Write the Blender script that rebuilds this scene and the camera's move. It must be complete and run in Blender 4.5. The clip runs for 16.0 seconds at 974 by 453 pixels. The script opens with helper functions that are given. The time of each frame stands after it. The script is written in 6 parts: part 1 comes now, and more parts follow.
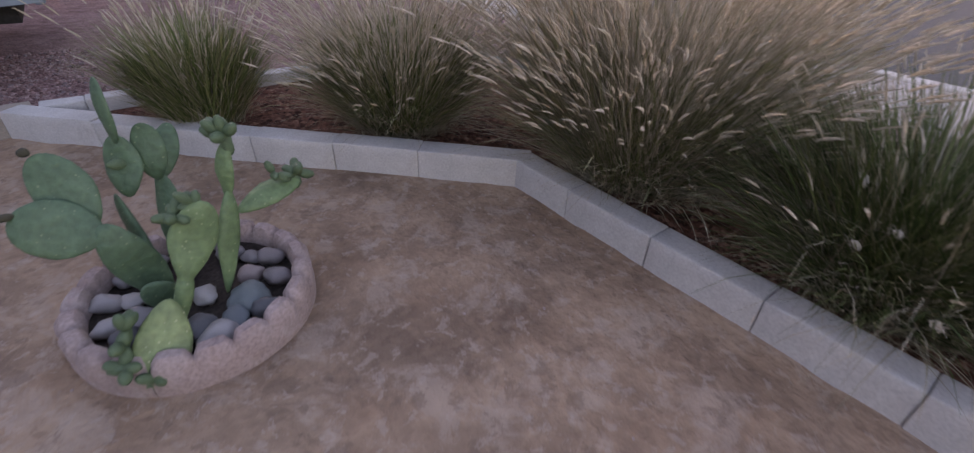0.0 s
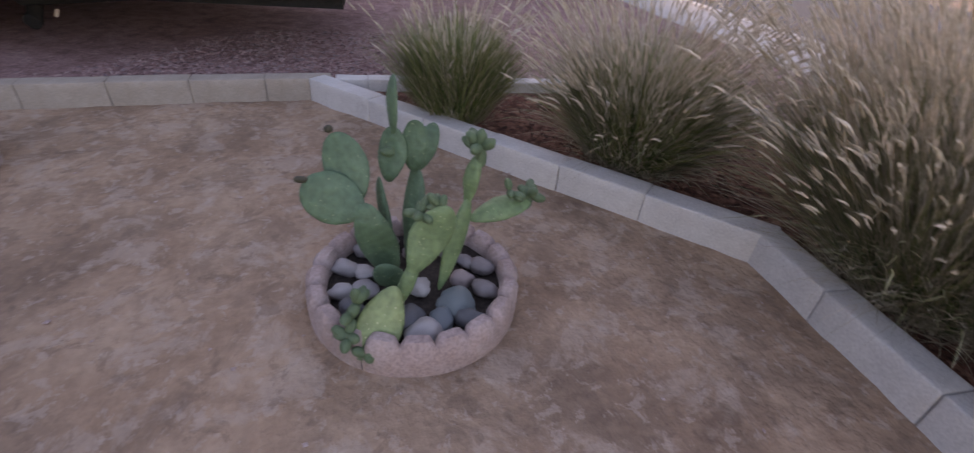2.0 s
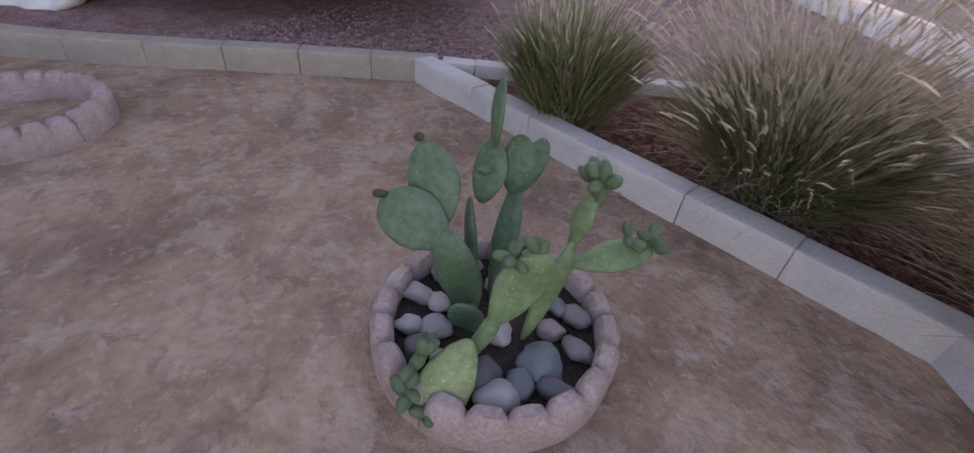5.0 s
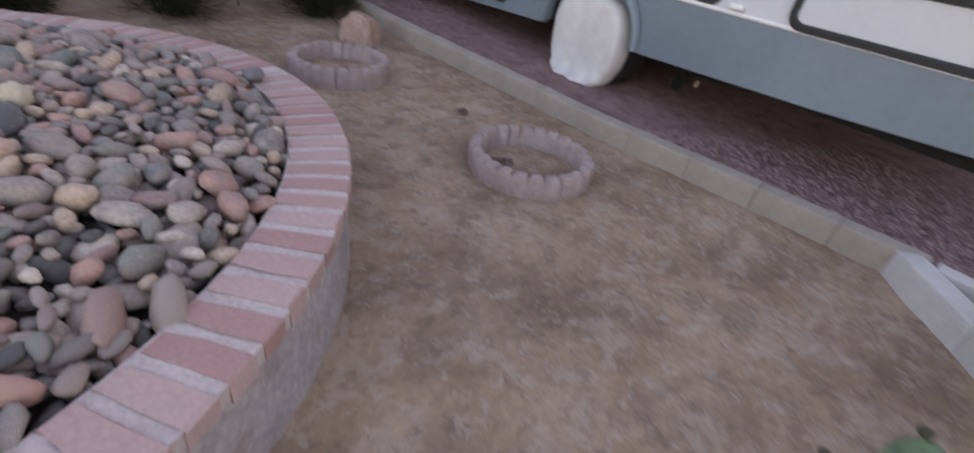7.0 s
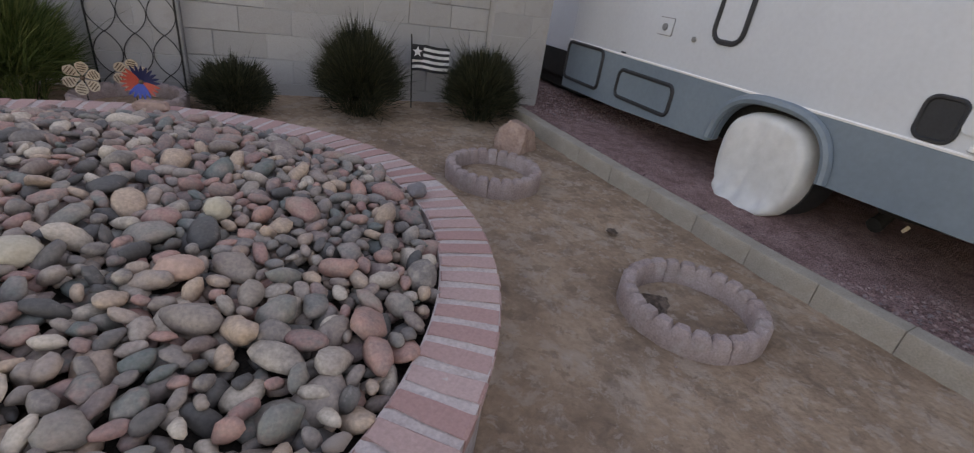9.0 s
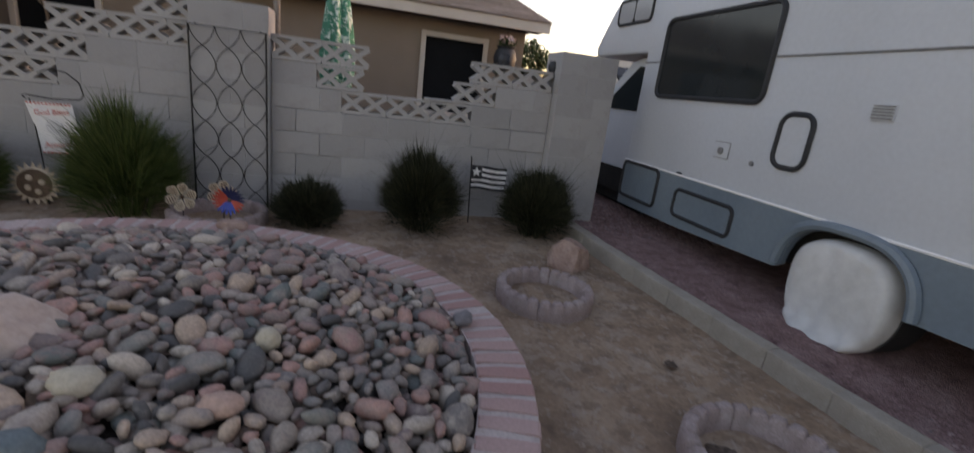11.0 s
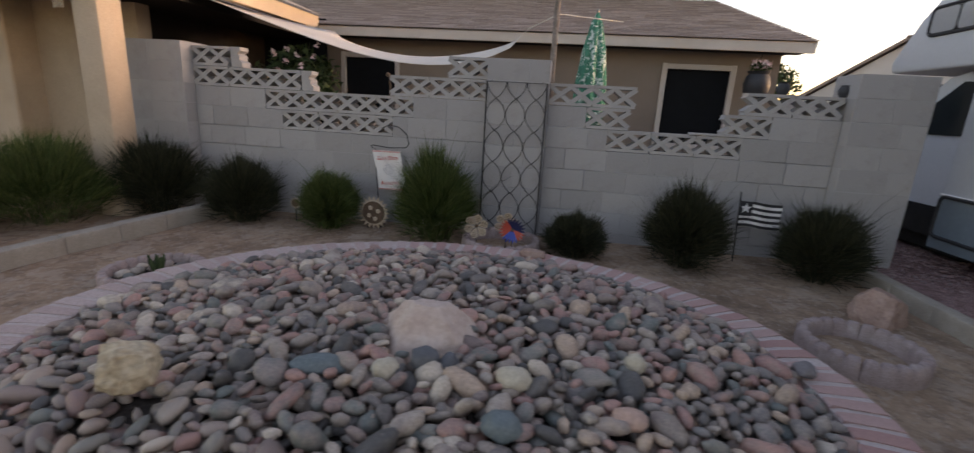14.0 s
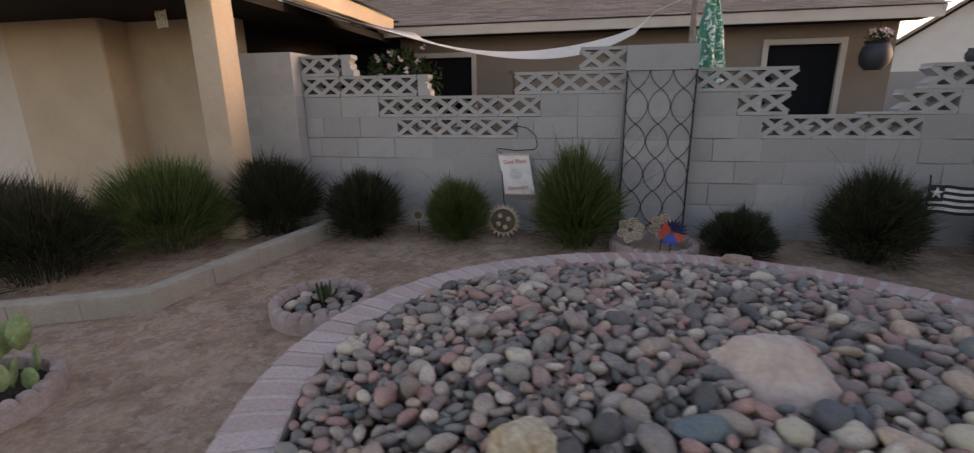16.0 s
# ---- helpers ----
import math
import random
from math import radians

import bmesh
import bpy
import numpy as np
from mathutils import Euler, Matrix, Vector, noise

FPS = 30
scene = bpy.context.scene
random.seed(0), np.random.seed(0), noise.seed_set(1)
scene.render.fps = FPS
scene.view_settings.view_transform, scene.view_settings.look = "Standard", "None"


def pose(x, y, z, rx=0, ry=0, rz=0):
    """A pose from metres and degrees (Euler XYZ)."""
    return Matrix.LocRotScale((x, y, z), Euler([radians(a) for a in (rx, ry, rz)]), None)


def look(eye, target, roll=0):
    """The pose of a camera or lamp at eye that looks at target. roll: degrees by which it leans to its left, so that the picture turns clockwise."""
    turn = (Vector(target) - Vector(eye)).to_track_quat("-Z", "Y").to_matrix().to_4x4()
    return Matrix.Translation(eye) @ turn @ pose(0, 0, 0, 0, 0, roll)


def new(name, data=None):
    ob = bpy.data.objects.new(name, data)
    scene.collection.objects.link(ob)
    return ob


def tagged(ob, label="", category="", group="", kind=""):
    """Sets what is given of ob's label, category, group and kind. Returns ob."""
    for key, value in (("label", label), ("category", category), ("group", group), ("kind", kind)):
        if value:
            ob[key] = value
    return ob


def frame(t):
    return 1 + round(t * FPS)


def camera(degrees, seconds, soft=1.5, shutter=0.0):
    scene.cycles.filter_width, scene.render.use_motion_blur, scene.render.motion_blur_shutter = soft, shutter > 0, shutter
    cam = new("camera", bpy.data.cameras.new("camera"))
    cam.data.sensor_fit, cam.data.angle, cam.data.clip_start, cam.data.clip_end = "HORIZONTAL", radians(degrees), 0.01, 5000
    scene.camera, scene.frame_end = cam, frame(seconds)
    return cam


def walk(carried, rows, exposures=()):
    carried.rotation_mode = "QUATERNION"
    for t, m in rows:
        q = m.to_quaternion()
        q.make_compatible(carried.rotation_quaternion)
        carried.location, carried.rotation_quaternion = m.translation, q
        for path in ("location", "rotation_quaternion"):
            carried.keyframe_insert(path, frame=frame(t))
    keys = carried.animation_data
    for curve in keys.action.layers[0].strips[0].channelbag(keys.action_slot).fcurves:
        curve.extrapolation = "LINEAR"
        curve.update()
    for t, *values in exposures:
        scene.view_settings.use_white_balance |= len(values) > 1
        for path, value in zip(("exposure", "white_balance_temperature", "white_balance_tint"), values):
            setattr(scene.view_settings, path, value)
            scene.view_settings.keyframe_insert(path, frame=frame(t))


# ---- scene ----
cam = camera(91.6, 16.0, soft=1.2, shutter=0.55)
PATH = [
    (0, (0.509, 0.261, 1.024), (1.796, -0.788, -0.092), 2.6),
    (0.5, (0.633, 0.166, 1.035), (1.936, -0.845, -0.096), 2.7),
    (1, (0.667, 0.212, 0.995), (2.026, -0.761, -0.104), 3.5),
    (1.5, (0.675, 0.278, 1.014), (2.209, -0.371, -0.093), 3.7),
    (2, (0.69, 0.341, 1.041), (2.3, -0.073, -0.071), 5.4),
    (2.5, (0.692, 0.365, 1.054), (2.321, 0.07, -0.067), 4.9),
    (3, (0.698, 0.366, 1.052), (2.337, 0.133, -0.071), 5.0),
    (5.5, (1.019, 0.325, 1.01), (2.552, 0.415, -0.272), 7.5),
    (6, (1.003, 0.304, 1.023), (2.424, 0.759, -0.309), 9.5),
    (6.5, (0.969, 0.481, 1.142), (2.238, 1.316, -0.159), 9.6),
    (7, (0.998, 0.644, 1.156), (2.134, 1.845, 0.03), 9.9),
    (7.5, (1.013, 0.799, 1.199), (2.06, 2.167, 0.182), 7.8),
    (8, (1.016, 0.889, 1.23), (1.936, 2.387, 0.277), 7.6),
    (10.3, (1.07, 0.964, 1.26), (1.701, 2.663, 0.415), 7.8),
    (10.5, (1.098, 0.961, 1.28), (1.697, 2.693, 0.48), 7.5),
    (11, (1.071, 0.989, 1.366), (1.602, 2.839, 0.822), 7.0),
    (11.5, (1.039, 0.986, 1.4), (1.443, 2.886, 0.925), 4.0),
    (12, (1.006, 0.97, 1.404), (1.229, 2.906, 0.953), 2.8),
    (12.5, (0.988, 0.952, 1.393), (1.022, 2.901, 0.945), 2.2),
    (13, (0.886, 0.94, 1.386), (0.82, 2.886, 0.93), 3.5),
    (13.5, (0.69, 0.913, 1.4), (0.54, 2.851, 0.927), 2.9),
    (14, (0.451, 0.877, 1.386), (0.177, 2.795, 0.891), 3.3),
    (14.5, (0.204, 0.926, 1.355), (-0.128, 2.833, 0.851), 2.9),
    (15, (-0.085, 0.972, 1.393), (-0.446, 2.872, 0.887), 3.0),
    (15.5, (-0.386, 0.994, 1.394), (-0.752, 2.893, 0.884), -1.3),
    (16, (-0.674, 1.027, 1.377), (-1.047, 2.923, 0.862), -0.7),
]
EXPOSURES = [(0, 2.17, 7700, 45.5), (1.5, 2.3, 7750, 46), (3, 2.17, 7800, 45.5), (5.5, 2.3, 7650, 46), (6.5, 2.33, 7800, 44.5), (7, 2.4, 8050, 39.5), (7.5, 2.34, 8250, 36.5), (8, 2.08, 8500, 35), (10.5, 2.05, 8200, 34), (11, 1.46, 7950, 32.5), (12.5, 1.18, 8200, 32), (13, 1.44, 8200, 31.5), (13.5, 1.52, 8000, 31.5), (15, 1.52, 7800, 31.5), (16, 1.54, 7750, 31.5)]
walk(cam, [(t, look(eye, target, roll)) for t, eye, target, roll in PATH], EXPOSURES)

# ---- light ----
SUN_AZ, SUN_EL = radians(78), radians(9)
world = bpy.data.worlds.new("dusk")
scene.world = world
world.use_nodes = True
wn, wl = world.node_tree.nodes, world.node_tree.links
sky = wn.new("ShaderNodeTexSky")
sky.sky_type, sky.sun_disc = "NISHITA", False
sky.sun_elevation, sky.sun_rotation = SUN_EL, SUN_AZ
sky.air_density, sky.dust_density, sky.ozone_density = 1.0, 1.0, 1.0
wl.new(sky.outputs[0], wn["Background"].inputs[0])
wn["Background"].inputs[1].default_value = 0.15
sun = new("sun", bpy.data.lights.new("sun", "SUN"))
sun.data.energy, sun.data.angle, sun.data.color = 0.5, radians(14), (1.0, 0.9, 0.78)
sun.matrix_world = look((40 * math.sin(SUN_AZ), 40 * math.cos(SUN_AZ), 40 * math.tan(SUN_EL)), (0, 0, 0))


# ---- materials ----
def surface(name, stops, scale=6.0, rough=0.85, bump=0.25, bscale=70.0, grain=0.35, metal=0.0, pieces=False, dots=None, coat=0.0, dist=0.01, patch=(), tip=None, spec=0.5, relief=None):
    """A procedural surface: colour stops over a broad noise, darker and lighter grain, relief."""
    m = bpy.data.materials.new(name)
    m.use_nodes = True
    n, l = m.node_tree.nodes, m.node_tree.links
    b = n["Principled BSDF"]
    tc = n.new("ShaderNodeTexCoord")
    src = tc.outputs["Object"]
    broad = n.new("ShaderNodeTexNoise")
    broad.inputs["Scale"].default_value, broad.inputs["Detail"].default_value, broad.inputs["Roughness"].default_value = scale, 7.0, 0.62
    l.new(src, broad.inputs["Vector"])
    ramp = n.new("ShaderNodeValToRGB")
    el = ramp.color_ramp.elements
    while len(el) < len(stops):
        el.new(0.5)
    for i, c in enumerate(stops):
        el[i].position = (0.05 + 0.9 * i / max(1, len(stops) - 1)) if pieces else 0.28 + 0.44 * i / max(1, len(stops) - 1)
        el[i].color = (*c, 1)
    if pieces:
        info, geo = n.new("ShaderNodeObjectInfo"), n.new("ShaderNodeNewGeometry")
        add, fr, mix = n.new("ShaderNodeMath"), n.new("ShaderNodeMath"), n.new("ShaderNodeMath")
        fr.operation = "FRACT"
        l.new(info.outputs["Random"], add.inputs[0]), l.new(geo.outputs["Random Per Island"], add.inputs[1])
        l.new(add.outputs[0], fr.inputs[0])
        mix.operation, mix.inputs[1].default_value = "MULTIPLY_ADD", 0.16
        l.new(broad.outputs["Fac"], mix.inputs[0]), l.new(fr.outputs[0], mix.inputs[2])
        sub = n.new("ShaderNodeMath")
        sub.operation, sub.inputs[1].default_value = "SUBTRACT", 0.08
        l.new(mix.outputs[0], sub.inputs[0]), l.new(sub.outputs[0], ramp.inputs[0])
    else:
        l.new(broad.outputs["Fac"], ramp.inputs[0])
    fine = n.new("ShaderNodeTexNoise")
    fine.inputs["Scale"].default_value, fine.inputs["Detail"].default_value = bscale, 5.0
    l.new(src, fine.inputs["Vector"])
    rng = n.new("ShaderNodeMapRange")
    rng.inputs["From Min"].default_value, rng.inputs["From Max"].default_value = 0.3, 0.7
    rng.inputs["To Min"].default_value, rng.inputs["To Max"].default_value = 1 - grain, 1 + grain
    l.new(fine.outputs["Fac"], rng.inputs["Value"])
    mul = n.new("ShaderNodeMix")
    mul.data_type, mul.blend_type = "RGBA", "MULTIPLY"
    mul.inputs["Factor"].default_value = 1.0
    l.new(ramp.outputs[0], mul.inputs["A"]), l.new(rng.outputs[0], mul.inputs["B"])
    col = mul.outputs["Result"]
    if dots:
        vor = n.new("ShaderNodeTexVoronoi")
        vor.inputs["Scale"].default_value = dots[1]
        l.new(src, vor.inputs["Vector"])
        lt = n.new("ShaderNodeMath")
        lt.operation, lt.inputs[1].default_value = "LESS_THAN", dots[2]
        l.new(vor.outputs["Distance"], lt.inputs[0])
        dm = n.new("ShaderNodeMix")
        dm.data_type = "RGBA"
        dm.inputs["B"].default_value = (*dots[0], 1)
        l.new(lt.outputs[0], dm.inputs["Factor"]), l.new(col, dm.inputs["A"])
        col = dm.outputs["Result"]
    for tone, size, low, high, amount in patch:
        pn = n.new("ShaderNodeTexNoise")
        pn.inputs["Scale"].default_value, pn.inputs["Detail"].default_value, pn.inputs["Roughness"].default_value = size, 9.0, 0.68
        pn.inputs["Distortion"].default_value = 0.4
        l.new(src, pn.inputs["Vector"])
        pr = n.new("ShaderNodeMapRange")
        pr.inputs["From Min"].default_value, pr.inputs["From Max"].default_value, pr.inputs["To Max"].default_value = low, high, amount
        pm = n.new("ShaderNodeMix")
        pm.data_type = "RGBA"
        pm.inputs["B"].default_value = (*tone, 1)
        l.new(pn.outputs["Fac"], pr.inputs["Value"]), l.new(pr.outputs[0], pm.inputs["Factor"]), l.new(col, pm.inputs["A"])
        col = pm.outputs["Result"]
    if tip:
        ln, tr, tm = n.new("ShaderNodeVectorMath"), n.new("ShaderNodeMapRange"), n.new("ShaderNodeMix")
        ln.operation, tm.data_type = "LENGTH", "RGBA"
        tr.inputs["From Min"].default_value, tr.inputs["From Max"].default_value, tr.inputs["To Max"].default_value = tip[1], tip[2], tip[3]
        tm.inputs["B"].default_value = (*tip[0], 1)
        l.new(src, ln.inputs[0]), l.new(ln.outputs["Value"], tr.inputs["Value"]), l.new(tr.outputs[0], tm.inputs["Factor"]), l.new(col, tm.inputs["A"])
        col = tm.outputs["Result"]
    l.new(col, b.inputs["Base Color"])
    rr = n.new("ShaderNodeMapRange")
    rr.inputs["To Min"].default_value, rr.inputs["To Max"].default_value = max(0.02, rough - 0.12), min(1.0, rough + 0.1)
    l.new(broad.outputs["Fac"], rr.inputs["Value"]), l.new(rr.outputs[0], b.inputs["Roughness"])
    b.inputs["Metallic"].default_value = metal
    b.inputs["Specular IOR Level"].default_value = spec
    b.inputs["Coat Weight"].default_value = coat
    if bump:
        bp = n.new("ShaderNodeBump")
        bp.inputs["Strength"].default_value, bp.inputs["Distance"].default_value = bump, dist
        l.new(fine.outputs["Fac"], bp.inputs["Height"]), l.new(bp.outputs[0], b.inputs["Normal"])
        if relief:
            mid, mb = n.new("ShaderNodeTexNoise"), n.new("ShaderNodeBump")
            mid.inputs["Scale"].default_value, mid.inputs["Detail"].default_value, mid.inputs["Roughness"].default_value = relief[0], 6.0, 0.6
            mb.inputs["Strength"].default_value, mb.inputs["Distance"].default_value = relief[1], relief[2]
            l.new(src, mid.inputs["Vector"]), l.new(mid.outputs["Fac"], mb.inputs["Height"]), l.new(mb.outputs[0], bp.inputs["Normal"])
    return m


DIRT = surface("dry_dirt", [(0.222, 0.142, 0.092), (0.303, 0.2, 0.133), (0.366, 0.252, 0.172), (0.409, 0.291, 0.202)], 2.6, 0.95, 0.6, 30, 0.13, dist=0.02, patch=(((0.135, 0.09, 0.064), 1.1, 0.5, 0.66, 0.68), ((0.16, 0.107, 0.076), 3.2, 0.52, 0.6, 0.4), ((0.42, 0.33, 0.26), 5.5, 0.52, 0.59, 0.46), ((0.14, 0.094, 0.068), 9.0, 0.545, 0.605, 0.42), ((0.45, 0.365, 0.3), 16.0, 0.56, 0.61, 0.4)), spec=0.25, relief=(8.0, 0.55, 0.03))
GRAVEL = surface("red_gravel", [(0.16, 0.09, 0.083), (0.28, 0.168, 0.156), (0.37, 0.25, 0.23)], 9, 0.95, 1.0, 90, 0.5, dist=0.02, spec=0.25)
GRAVEL_BIT = surface("gravel_bits", [(0.1, 0.055, 0.05), (0.24, 0.13, 0.12), (0.36, 0.25, 0.23), (0.2, 0.15, 0.15)], 9, 0.9, 0.2, 90, 0.3, pieces=True)
MULCH = surface("bark_mulch", [(0.07, 0.03, 0.022), (0.15, 0.065, 0.045), (0.2, 0.1, 0.07)], 14, 0.95, 1.0, 60, 0.5, dist=0.02, spec=0.15)
CHIP = surface("bark_chips", [(0.06, 0.028, 0.02), (0.16, 0.07, 0.05), (0.25, 0.13, 0.09)], 14, 0.95, 0.3, 60, 0.3, pieces=True, spec=0.15)
KERB = surface("kerb_concrete", [(0.407, 0.401, 0.38), (0.503, 0.498, 0.474), (0.561, 0.556, 0.532)], 3.5, 0.92, 0.35, 120, 0.12, dist=0.004, patch=(((0.25, 0.212, 0.185), 4.0, 0.52, 0.72, 0.5),))
KERB_STAINED = surface("dirt_stained_kerb", [(0.264, 0.224, 0.18), (0.335, 0.293, 0.243), (0.406, 0.362, 0.306)], 3.5, 0.92, 0.35, 120, 0.14, dist=0.004, patch=(((0.22, 0.165, 0.12), 3.0, 0.48, 0.7, 0.6),))
BLOCK = surface("grey_block", [(0.305, 0.296, 0.29), (0.335, 0.325, 0.32), (0.36, 0.35, 0.342)], 1.3, 0.95, 0.4, 150, 0.1, pieces=True, dist=0.004, patch=(((0.22, 0.2, 0.185), 2.2, 0.55, 0.75, 0.5), ((0.46, 0.45, 0.44), 3.5, 0.6, 0.75, 0.4)))
MORTAR = surface("grey_mortar", [(0.33, 0.325, 0.32), (0.4, 0.39, 0.385)], 6, 0.95, 0.3, 130, 0.12, dist=0.004)
LATTICE = surface("lattice_block", [(0.31, 0.297, 0.285), (0.4, 0.385, 0.37)], 4, 0.95, 0.35, 140, 0.14, dist=0.004)
BRICK = surface("red_brick", [(0.37, 0.205, 0.18), (0.4, 0.24, 0.212), (0.42, 0.27, 0.24), (0.45, 0.305, 0.275)], 9, 0.92, 0.4, 110, 0.1, pieces=True, dist=0.004, patch=(((0.47, 0.375, 0.345), 3.0, 0.48, 0.64, 0.4),))
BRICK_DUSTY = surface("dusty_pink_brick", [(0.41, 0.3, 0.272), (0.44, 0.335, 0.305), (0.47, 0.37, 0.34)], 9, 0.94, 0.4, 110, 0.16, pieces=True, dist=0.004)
BRICK_JOINT = surface("white_mortar", [(0.41, 0.325, 0.295), (0.5, 0.425, 0.395)], 12, 0.95, 0.4, 90, 0.15, dist=0.005)
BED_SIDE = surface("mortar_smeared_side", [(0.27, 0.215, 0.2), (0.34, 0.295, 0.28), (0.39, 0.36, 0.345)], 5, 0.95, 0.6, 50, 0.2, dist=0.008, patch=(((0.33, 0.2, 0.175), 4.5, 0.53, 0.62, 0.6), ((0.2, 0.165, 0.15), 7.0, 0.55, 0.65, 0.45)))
PINK = surface("pink_concrete", [(0.27, 0.19, 0.17), (0.345, 0.26, 0.238), (0.41, 0.325, 0.3)], 6, 0.95, 0.5, 110, 0.2, dist=0.005, patch=(((0.22, 0.165, 0.135), 5.0, 0.52, 0.68, 0.5), ((0.47, 0.41, 0.38), 9.0, 0.56, 0.66, 0.4)))
COBBLE = surface("river_cobbles", [(0.082, 0.075, 0.069), (0.176, 0.147, 0.129), (0.293, 0.232, 0.193), (0.176, 0.175, 0.15), (0.423, 0.226, 0.177), (0.224, 0.164, 0.145), (0.47, 0.333, 0.237), (0.27, 0.215, 0.188), (0.111, 0.133, 0.118), (0.353, 0.186, 0.156), (0.3, 0.243, 0.193), (0.182, 0.127, 0.113), (0.399, 0.328, 0.268), (0.147, 0.124, 0.113), (0.494, 0.407, 0.322)], 20, 0.58, 0.14, 110, 0.2, pieces=True, dist=0.004, patch=(((0.33, 0.28, 0.25), 26.0, 0.6, 0.68, 0.35),))
for _e in (COBBLE, BRICK, CHIP, GRAVEL_BIT):
    for _n in _e.node_tree.nodes:
        if _n.type == "VALTORGB":
            _n.color_ramp.interpolation = "LINEAR"
DARK_STONE = surface("blue_grey_cobble", [(0.065, 0.068, 0.074), (0.105, 0.108, 0.114)], 14, 0.6, 0.1, 100, 0.15, dist=0.003)
GREY_STONE = surface("mauve_grey_cobble", [(0.17, 0.158, 0.16), (0.24, 0.225, 0.225), (0.3, 0.285, 0.275)], 9, 0.65, 0.1, 100, 0.12, pieces=True, dist=0.003)
TEAL_STONE = surface("teal_cobble", [(0.095, 0.125, 0.13), (0.14, 0.17, 0.168)], 14, 0.6, 0.1, 100, 0.2, dist=0.003)
PALE_STONE = surface("pale_cobble", [(0.26, 0.25, 0.24), (0.34, 0.325, 0.31)], 14, 0.6, 0.1, 100, 0.15, dist=0.003)
BROWN_STONE = surface("brown_grey_cobble", [(0.13, 0.115, 0.115), (0.19, 0.168, 0.165)], 14, 0.55, 0.1, 100, 0.15, dist=0.003)
MAUVE_STONE = surface("mauve_cobble", [(0.2, 0.158, 0.152), (0.28, 0.225, 0.215)], 14, 0.6, 0.1, 100, 0.15, dist=0.003)
SLATE_STONE = surface("slate_blue_cobble", [(0.085, 0.108, 0.118), (0.12, 0.145, 0.155)], 14, 0.55, 0.1, 100, 0.18, dist=0.003)
BOULDER = surface("tan_boulder", [(0.42, 0.3, 0.24), (0.5, 0.385, 0.322), (0.56, 0.452, 0.39)], 5, 0.95, 0.5, 40, 0.08, dist=0.008, patch=(((0.36, 0.25, 0.18), 7.0, 0.53, 0.66, 0.5), ((0.6, 0.53, 0.46), 11.0, 0.57, 0.64, 0.45)))
BOULDER2 = surface("ochre_boulder", [(0.34, 0.23, 0.13), (0.46, 0.37, 0.25), (0.53, 0.46, 0.35)], 14, 0.95, 0.8, 50, 0.25, dist=0.01)
RED_ROCK = surface("red_boulder", [(0.27, 0.165, 0.125), (0.36, 0.235, 0.185), (0.42, 0.295, 0.24)], 9, 0.95, 0.7, 50, 0.15, dist=0.01)
SOIL = surface("dark_soil", [(0.025, 0.02, 0.017), (0.06, 0.048, 0.04)], 12, 0.98, 0.8, 70, 0.4, dist=0.01, spec=0.15)
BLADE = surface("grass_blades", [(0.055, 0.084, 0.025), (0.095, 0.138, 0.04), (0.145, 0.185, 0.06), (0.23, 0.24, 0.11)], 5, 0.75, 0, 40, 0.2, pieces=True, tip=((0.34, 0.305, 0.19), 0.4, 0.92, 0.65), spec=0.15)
BLADE_DARK = surface("dark_grass_blades", [(0.015, 0.018, 0.01), (0.024, 0.029, 0.016), (0.039, 0.044, 0.024), (0.072, 0.066, 0.039)], 5, 0.75, 0, 40, 0.2, pieces=True, spec=0.15)
BLADE_GREEN = surface("green_grass_blades", [(0.031, 0.05, 0.014), (0.05, 0.078, 0.022), (0.078, 0.112, 0.034), (0.119, 0.14, 0.05)], 5, 0.7, 0, 40, 0.2, pieces=True, spec=0.15)
BLADE_MID = surface("deep_green_grass_blades", [(0.037, 0.058, 0.018), (0.066, 0.097, 0.03), (0.105, 0.136, 0.047), (0.171, 0.182, 0.083)], 5, 0.75, 0, 40, 0.2, pieces=True, spec=0.15)
STRAW = surface("dry_straw", [(0.21, 0.185, 0.11), (0.34, 0.3, 0.2), (0.5, 0.44, 0.32)], 5, 0.85, 0, 40, 0.2, pieces=True)
TUFT = surface("bright_seed_tufts", [(0.46, 0.42, 0.34), (0.58, 0.53, 0.45)], 5, 0.9, 0, 40, 0.2, pieces=True)
PLUME = surface("seed_plumes", [(0.362, 0.312, 0.225), (0.475, 0.413, 0.312), (0.587, 0.512, 0.413)], 5, 0.9, 0, 40, 0.2, pieces=True)
CACTUS = surface("cactus_pad", [(0.05, 0.105, 0.055), (0.072, 0.14, 0.076), (0.1, 0.172, 0.098)], 9, 0.62, 0.9, 42, 0.22, dots=((0.17, 0.235, 0.13), 52.0, 0.13), dist=0.008)
CACTUS_PALE = surface("young_cactus_pad", [(0.14, 0.205, 0.085), (0.2, 0.27, 0.115), (0.26, 0.32, 0.15)], 9, 0.62, 0.9, 42, 0.25, dots=((0.36, 0.4, 0.22), 52.0, 0.15), dist=0.008)
